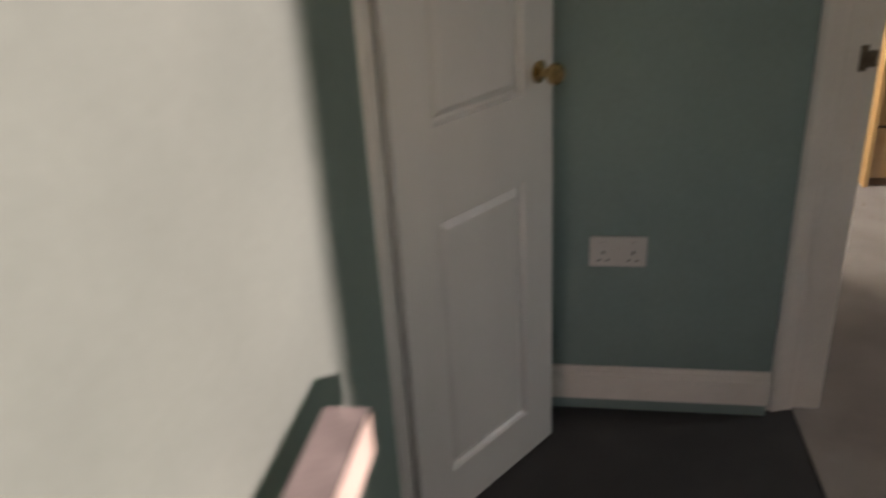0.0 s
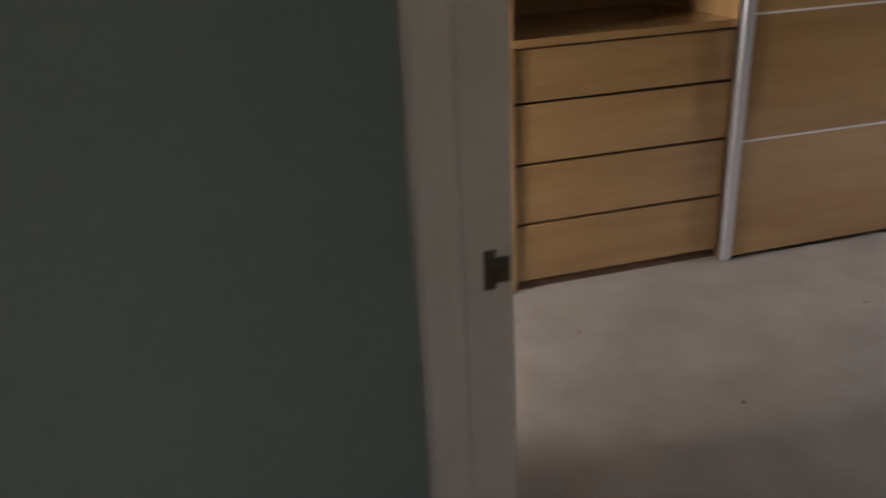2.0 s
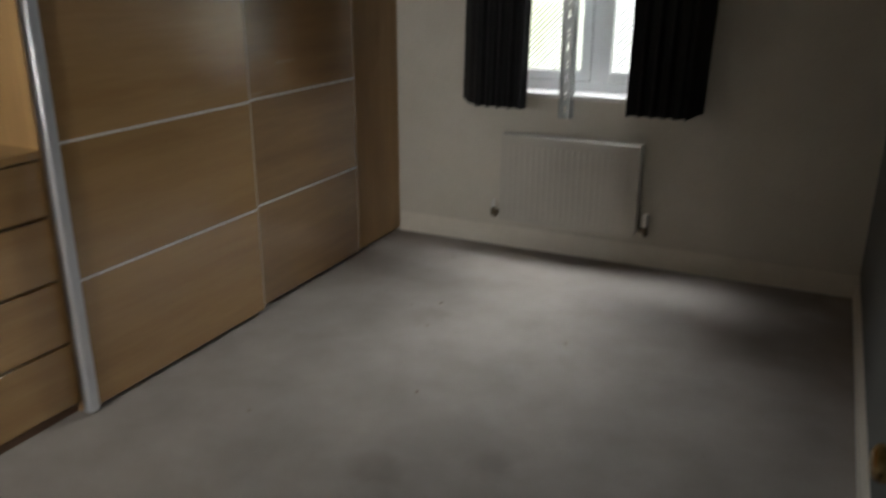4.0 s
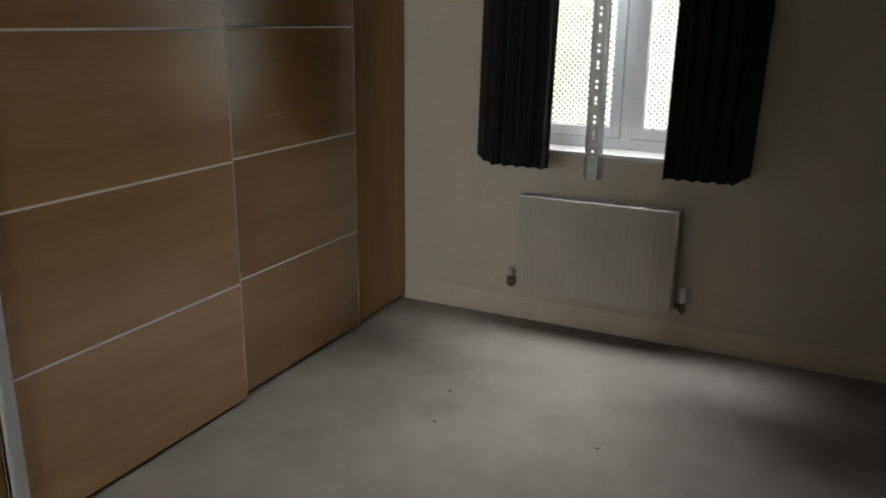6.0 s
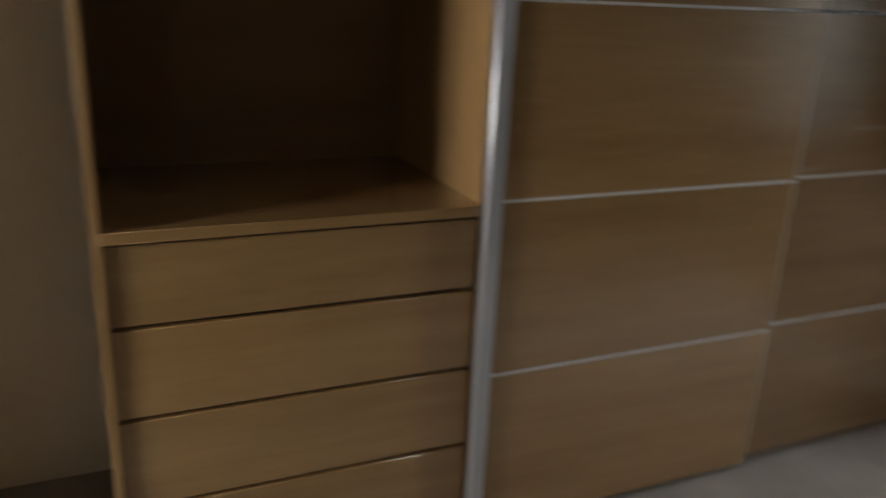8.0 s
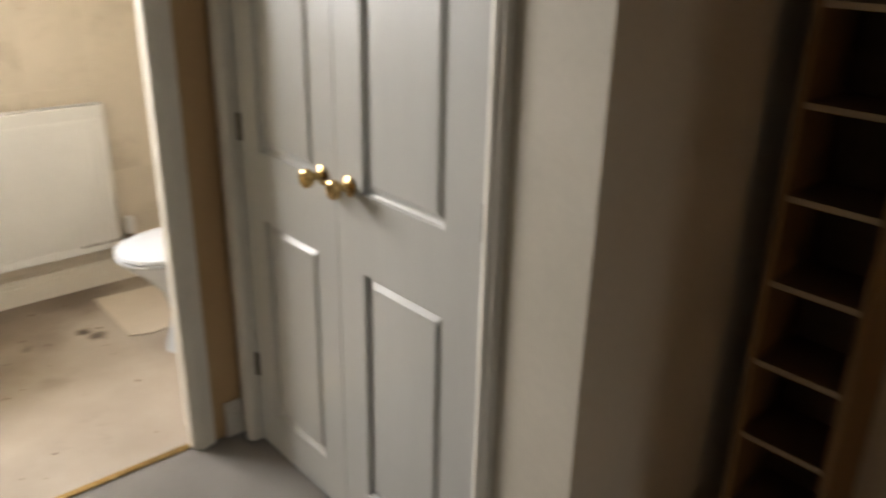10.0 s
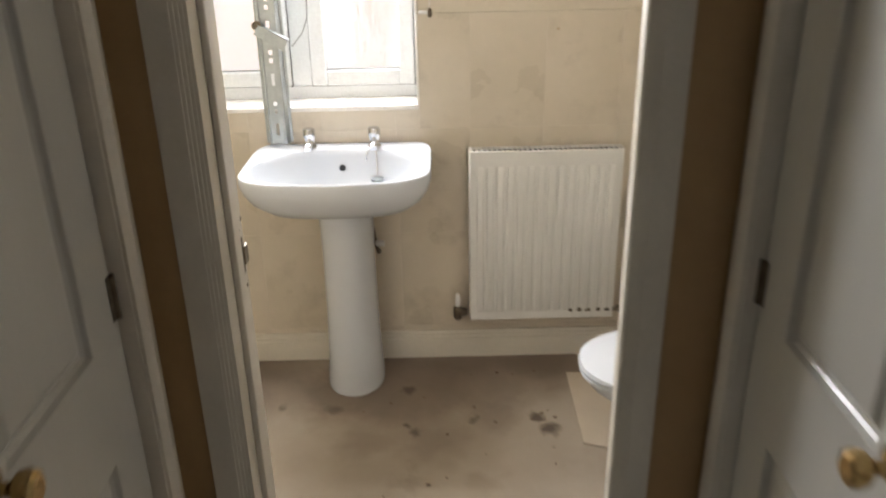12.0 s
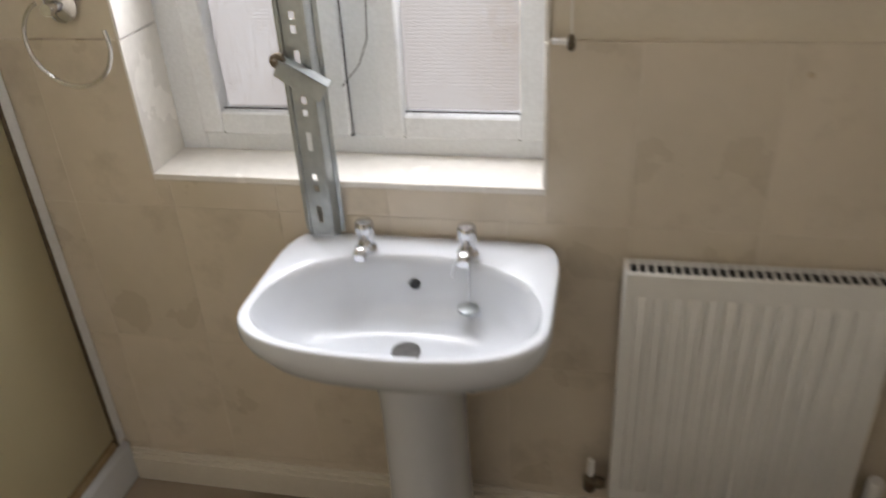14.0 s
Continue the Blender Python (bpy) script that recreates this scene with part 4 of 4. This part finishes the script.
rad2 = radiator(-0.231, 0.291, 0.182, 0.820, -3.475, 1, 0.0335, 0.066, 0.008, "white ribbed panel radiator with rust marks, on the bathroom wall", RADIATOR)
valve(rad2, 0.335, -3.435, 0.205, 1, 0.009, 0.05, -1, -3.475)
valve(rad2, -0.285, -3.435, 0.205, 1, 0.0195, 0.075, 1, -3.475)
for k in range(6):
    x = -0.072 - k * 0.0335
    part("rust_chip", boxes((x - 0.010, x + 0.004 + 0.004 * (k % 3), -3.4105, -3.4082, 0.209, 0.221 + 0.003 * (k % 2)), bevel=0.001), RUST, rad2, "rusted paint chip")

# ---- bathroom: basin ----
ba = thing("wash_basin", (0.70, -3.25, 0), "white ceramic wash basin on a pedestal with chrome taps", "wash basin")
CX = 0.709


def slope(y):
    """The basin's rim falls gently towards its front."""
    return -0.020 * min(1.0, max(0.0, (y + 3.40) / 0.30))


def lean(y):
    """The bowl sits a touch askew on its pedestal."""
    return 0.012 * min(1.0, max(0.0, (y + 3.42) / 0.30))


def basin_ring(scale, z, shift=0.0):
    """Outer outline of the basin: bowed front, straight back."""
    pts = []
    for k in range(56):
        a = 2 * math.pi * k / 56
        c, q = math.cos(a), math.sin(a)
        if q >= 0:
            x, y = 0.298 * math.copysign(abs(c) ** 0.8, c), 0.128 * abs(q) ** 0.8
        else:
            x, y = math.copysign(abs(c) ** 0.09, c) * (0.298 - 0.020 * abs(q) ** 0.8), -0.272 * abs(q) ** 0.24
        yy = -3.20 + shift + y * scale
        pts.append((CX + x * scale + lean(yy), yy, z + slope(yy)))
    return pts


def bowl_ring(scale, z):
    pts = []
    for k in range(56):
        a = 2 * math.pi * k / 56
        c, q = math.cos(a), math.sin(a)
        x = 0.279 * math.copysign(abs(c) ** 0.88, c)
        y = (0.119 if q >= 0 else 0.182) * math.copysign(abs(q) ** 0.88, q)
        yy = -3.208 - 0.055 * (1 - scale) + y * scale
        pts.append((CX + x * scale + lean(yy), yy, z + slope(yy) * scale))
    return pts


rings = [basin_ring(0.34, 0.665, -0.12), basin_ring(0.52, 0.675, -0.095), basin_ring(0.76, 0.705, -0.05), basin_ring(0.90, 0.745, -0.022), basin_ring(0.97, 0.785, -0.007),
         basin_ring(1.0, 0.815), basin_ring(1.0, 0.836), basin_ring(0.992, 0.843), basin_ring(0.98, 0.845),
         bowl_ring(1.03, 0.845), bowl_ring(1.0, 0.841), bowl_ring(0.975, 0.826), bowl_ring(0.93, 0.795), bowl_ring(0.84, 0.748), bowl_ring(0.66, 0.713), bowl_ring(0.40, 0.698),
         bowl_ring(0.15, 0.693), bowl_ring(0.05, 0.692)]
part("bowl", ring_loft(bmesh.new(), rings), CERAMIC, ba)


def ped_ring(hw, front, z):
    pts = []
    for k in range(28):
        a = math.pi * k / 27
        pts.append((CX + hw * math.cos(a), -3.36 + (front + 3.36) * math.sin(a) ** 0.8, z))
    pts += [(CX - hw * 0.95, -3.42, z), (CX + hw * 0.95, -3.42, z)]
    return pts


part("pedestal", ring_loft(bmesh.new(), [ped_ring(0.101, -3.205, 0.0), ped_ring(0.101, -3.205, 0.02), ped_ring(0.094, -3.215, 0.12), ped_ring(0.089, -3.22, 0.3),
                                         ped_ring(0.088, -3.215, 0.5), ped_ring(0.090, -3.20, 0.62), ped_ring(0.095, -3.186, 0.684)]), CERAMIC, ba)
for x in (0.82, 0.606):
    bm = lathe(bmesh.new(), [(0.021, 0.0), (0.022, 0.006), (0.017, 0.012), (0.016, 0.03), (0.0175, 0.034), (0.0185, 0.036), (0.020, 0.042), (0.0195, 0.062), (0.017, 0.068), (0.004, 0.070)],
               (x, -3.405, 0.845), "z", 20)
    ring_loft(bm, [[(x + hw * c, y, z + hh * q) for c, q in ((-1, -1), (-1, 0.4), (-0.6, 1), (0.6, 1), (1, 0.4), (1, -1))]
                   for y, z, hw, hh in ((-3.41, 0.865, 0.014, 0.010), (-3.375, 0.866, 0.013, 0.009), (-3.356, 0.863, 0.012, 0.009), (-3.348, 0.857, 0.011, 0.007))])
    part("tap", bm, CHROME, ba, "chrome pillar tap")
part("overflow", lathe(bmesh.new(), [(0.011, 0.0), (0.011, 0.006), (0.008, 0.007)], (0.714, -3.379, 0.785), "y", 14), BLACK, ba, "dark overflow hole")
part("waste", lathe(bmesh.new(), [(0.030, 0.0), (0.030, 0.004), (0.020, 0.005)], (0.714, -3.263, 0.6935), "z", 18), DULL, ba, "dull dark metal waste")
plug = part("plug_chain", tube(bmesh.new(), [(0.606, -3.38, 0.852), (0.600, -3.374, 0.835), (0.598, -3.366, 0.80), (0.598, -3.352, 0.765)], 0.0018, 6), CHROME, ba)
part("chain_end", tube(bmesh.new(), [(0.618, -3.378, 0.85), (0.628, -3.378, 0.836), (0.634, -3.376, 0.82), (0.634, -3.375, 0.808)], 0.0026, 6), CHROME, plug)
part("plug", lathe(bmesh.new(), [(0.018, 0.0), (0.021, 0.004), (0.021, 0.010), (0.012, 0.013)], (0.598, -3.342, 0.748), "z", 18), STEEL, plug, "grey metal basin plug")
part("waste_pipe", tube(bmesh.new(), [(0.612, -3.474, 0.44), (0.615, -3.45, 0.445), (0.622, -3.44, 0.48), (0.64, -3.43, 0.62)], 0.007, 10), RUST, ba, "dark supply pipe behind the pedestal")
part("isolator", lathe(bmesh.new(), [(0.010, -0.012), (0.011, -0.006), (0.011, 0.012), (0.008, 0.018)], (0.604, -3.43, 0.487), "x", 12), PLASTICW, ba)

# fittings on the window bar
clip = bmesh.new()
box(clip, -0.004, 0.085, 0.0, 0.003, -0.018, 0.018)
box(clip, -0.004, 0.085, 0.0, 0.032, 0.016, 0.019)
box(clip, -0.018, 0.012, -0.002, 0.030, -0.016, 0.017)
part("clip", moved(clip, pose(0.945, -3.408, 1.222, 0, 30, 180)), STEEL, bar2, "bent steel clip")
part("bolt", lathe(bmesh.new(), [(0.004, -0.01), (0.004, 0.022), (0.015, 0.022), (0.015, 0.034), (0.006, 0.034), (0.006, 0.046), (0.003, 0.048)], (0.958, -3.445, 1.243), "y", 8), RUST, bar2)
part("wire", tube(bmesh.new(), [(0.825, -3.53, 1.42), (0.81, -3.535, 1.33), (0.815, -3.535, 1.25), (0.835, -3.53, 1.20), (0.865, -3.50, 1.165)], 0.0012, 5), BLACK, bar2, "thin dark wire")

# ---- bathroom: toilet ----
to = thing("toilet", (-0.3, -2.71, 0), "white ceramic toilet with closed lid against the wall", "toilet")
TY = -2.705


def oval(x0, x1, hw, z, n=36):
    """Egg outline along x: round front at x1, squarer back at x0."""
    pts = []
    m2 = x0 + (x1 - x0) * 0.42
    for k in range(n):
        a = 2 * math.pi * k / n
        c, q = math.cos(a), math.sin(a)
        x = m2 + (x1 - m2) * c if c >= 0 else m2 + (m2 - x0) * math.copysign(abs(c) ** 0.6, c)
        pts.append((x, TY + hw * math.copysign(abs(q) ** 0.9, q), z))
    return pts


part("pan", ring_loft(bmesh.new(), [oval(-0.60, -0.115, 0.115, 0.0), oval(-0.60, -0.12, 0.108, 0.03), oval(-0.58, -0.155, 0.095, 0.14), oval(-0.56, -0.13, 0.12, 0.24),
                                    oval(-0.52, -0.05, 0.160, 0.33), oval(-0.50, 0.0, 0.176, 0.37), oval(-0.49, 0.012, 0.180, 0.395)]), CERAMIC, to)
part("seat", ring_loft(bmesh.new(), [oval(-0.45, 0.018, 0.182, 0.397), oval(-0.452, 0.024, 0.187, 0.402), oval(-0.452, 0.024, 0.187, 0.410), oval(-0.45, 0.018, 0.182, 0.414)]), CERAMIC, to)
part("lid", ring_loft(bmesh.new(), [oval(-0.46, 0.020, 0.184, 0.4155), oval(-0.462, 0.026, 0.189, 0.421), oval(-0.46, 0.022, 0.186, 0.431), oval(-0.44, -0.01, 0.165, 0.437)]), CERAMIC, to)
part("cistern", boxes((-0.675, -0.49, TY - 0.19, TY + 0.19, 0.40, 0.76), bevel=0.02), CERAMIC, to)
part("cistern_lid", boxes((-0.678, -0.48, TY - 0.2, TY + 0.2, 0.762, 0.79), bevel=0.008), CERAMIC, to)
part("flush_lever", tube(bmesh.new(), [(-0.48, TY + 0.13, 0.70), (-0.46, TY + 0.13, 0.70), (-0.455, TY + 0.07, 0.695)], 0.006, 8), CHROME, to, "chrome flush lever")

# ---- bathroom: shower, towel ring, cord, floor patch ----
sh = thing("shower_enclosure", (2.0, -2.85, 0), "shower cubicle with greenish glass and a low white tray", "shower")
part("tray", boxes((1.60, 2.425, -3.474, -2.28, 0.0, 0.14), bevel=0.012), CERAMIC, sh)
part("wall_profile", boxes((1.613, 1.650, -3.474, -3.442, 0.142, 1.95), bevel=0.003), UPVC, sh)
part("wall_profile", boxes((1.612, 1.636, -3.442, -3.432, 0.142, 1.95), bevel=0.003), RUST, sh, "discoloured inner edge of the frame")
part("bottom_rail", boxes((1.613, 1.64, -3.431, -2.28, 0.1415, 0.165), bevel=0.003), GRIME, sh, "rust-stained bottom edge of the glass")
part("top_rail", boxes((1.605, 1.64, -3.431, -2.28, 1.92, 1.95), bevel=0.003), UPVC, sh)
part("glass_panel", boxes((1.618, 1.624, -3.431, -2.28, 0.176, 1.919)), FROST, sh, smooth=False)
tr = thing("towel_ring", (1.42, -3.475, 1.33), "chrome towel ring on a round wall rose", "towel ring")
part("rose", lathe(bmesh.new(), [(0.036, 0.0), (0.036, 0.005), (0.026, 0.010), (0.012, 0.014), (0.010, 0.035), (0.014, 0.040), (0.012, 0.050)], (1.425, -3.475, 1.335), "y", 24), CHROME, tr)
hoop = [(1.403 + 0.092 * math.cos(radians(a)), -3.432, 1.270 + 0.09 * math.sin(radians(a))) for a in range(60, -200, -8)]
part("hoop", tube(bmesh.new(), hoop, 0.0045, 8), CHROME, tr)
pc = thing("pull_cord", (0.413, -3.462, 1.26), "white pull cord with a small toggle", "pull cord")
part("cord", tube(bmesh.new(), [(0.413, -3.462, 1.275), (0.412, -3.462, 1.8), (0.41, -3.46, CEILING - 0.001)], 0.0016, 6), PLASTICW, pc)
part("toggle", lathe(bmesh.new(), [(0.003, 0.03), (0.0065, 0.022), (0.0075, 0.006), (0.004, 0.0)], (0.413, -3.462, 1.252), "z", 12), RUST, pc, "grubby toggle")
part("catch", boxes((0.418, 0.448, -3.475, -3.462, 1.262, 1.272), bevel=0.002), PLASTICW, pc)
PATCH = surface("pale_floor_patch", (0.50, 0.42, 0.32), (0.58, 0.49, 0.38), 0.75, scale=5, grain=200, grain_amount=0.06, bump=0.2)
bm = bmesh.new()
lo = [(-0.37, -3.30), (-0.055, -3.325), (-0.045, -2.905), (-0.13, -2.875), (-0.37, -2.89)]
ring_loft(bm, [[(x, y, 0.0005) for x, y in lo], [(x, y, 0.005) for x, y in lo]])
solid("floor_patch", bm, PATCH, "pale offcut of flooring lying beside the toilet", "floor patch", smooth=False)
rnd = random.Random(4)
bm = bmesh.new()
for k in range(42):
    x, y = rnd.uniform(0.0, 1.4), rnd.uniform(-3.4, -2.2)
    if k < 7:
        x, y = rnd.gauss(0.07, 0.018), rnd.gauss(-3.02, 0.03)
    r = rnd.uniform(0.002, 0.006)
    box(bm, x - r, x + r, y - r * 0.6, y + r * 0.6, 0.0, r * 0.5)
solid("floor_debris", bm, DARKWOOD, "dark crumbs and dirt scattered on the bathroom floor", "debris", kind="stuff", smooth=False)
bm = bmesh.new()
for k in range(14):
    x, y = rnd.uniform(0.2, 2.3), rnd.uniform(-0.5, 3.2)
    if k < 8:
        x, y = ((0.76, 2.17), (0.58, 2.36), (0.70, 2.44), (0.17, -0.06), (1.0, 1.6), (0.5, 1.2), (1.3, 0.9), (0.9, 0.4))[k]
    r = rnd.uniform(0.003, 0.007)
    box(bm, x - r, x + r, y - r * 0.5, y + r * 0.5, 0.0, r * 0.6)
solid("carpet_debris", bm, DARKWOOD, "small bits of dirt on the bedroom carpet", "debris", kind="stuff", smooth=False)

# ---- bathroom wall tiles ----
tile_wall = bpy.data.objects["wall_bathroom_south"]
bed = new("grout_bed", finish("grout_bed", boxes((-0.68, EX0, -3.485, -3.4772, 0, 1.262), (EX1, 2.43, -3.485, -3.4772, 0, 1.262), (EX0, EX1, -3.485, -3.4772, 0, EZ0 - 0.013)), GROUT, False))
bed.parent = tile_wall
TILE_MESH = {}
cols = [-0.68] + [round(0.285 + 0.25 * k, 3) for k in range(-3, 9)] + [2.43]
rows = [0.0, 0.13, 0.508, 0.886, 1.264]


def tile_piece(x0, x1, z0, z1):
    g, h = 0.0014, 0.0008
    key = (round(x1 - x0, 3), round(z1 - z0, 3))
    if key not in TILE_MESH:
        TILE_MESH[key] = finish("tile", boxes((g, key[0] - g, 0, 0.0088, h, key[1] - h), bevel=0.0006), TILEM, False)
    ob = new("tile", TILE_MESH[key])
    ob.location = (x0, -3.485, z0)
    ob.parent = tile_wall


for x0, x1 in zip(cols, cols[1:]):
    for z0, z1 in zip(rows, rows[1:]):
        if z1 <= EZ0 or x1 <= EX0 or x0 >= EX1:
            tile_piece(x0, x1, z0, z1)
            continue
        tile_piece(max(x0, EX0), min(x1, EX1), z0, EZ0 - 0.012)
        if x0 < EX0:
            tile_piece(x0, EX0, z0, z1)
        if x1 > EX1:
            tile_piece(EX1, x1, z0, z1)

for x, z in ((-0.002, 1.207),):
    solid("screw_plug", lathe(bmesh.new(), [(0.006, 0.0), (0.006, 0.002), (0.003, 0.003)], (x, -3.4765, z), "y", 10), PALEWOOD, "small dirty screw plug in a wall tile", "screw plug", group="screw plugs")
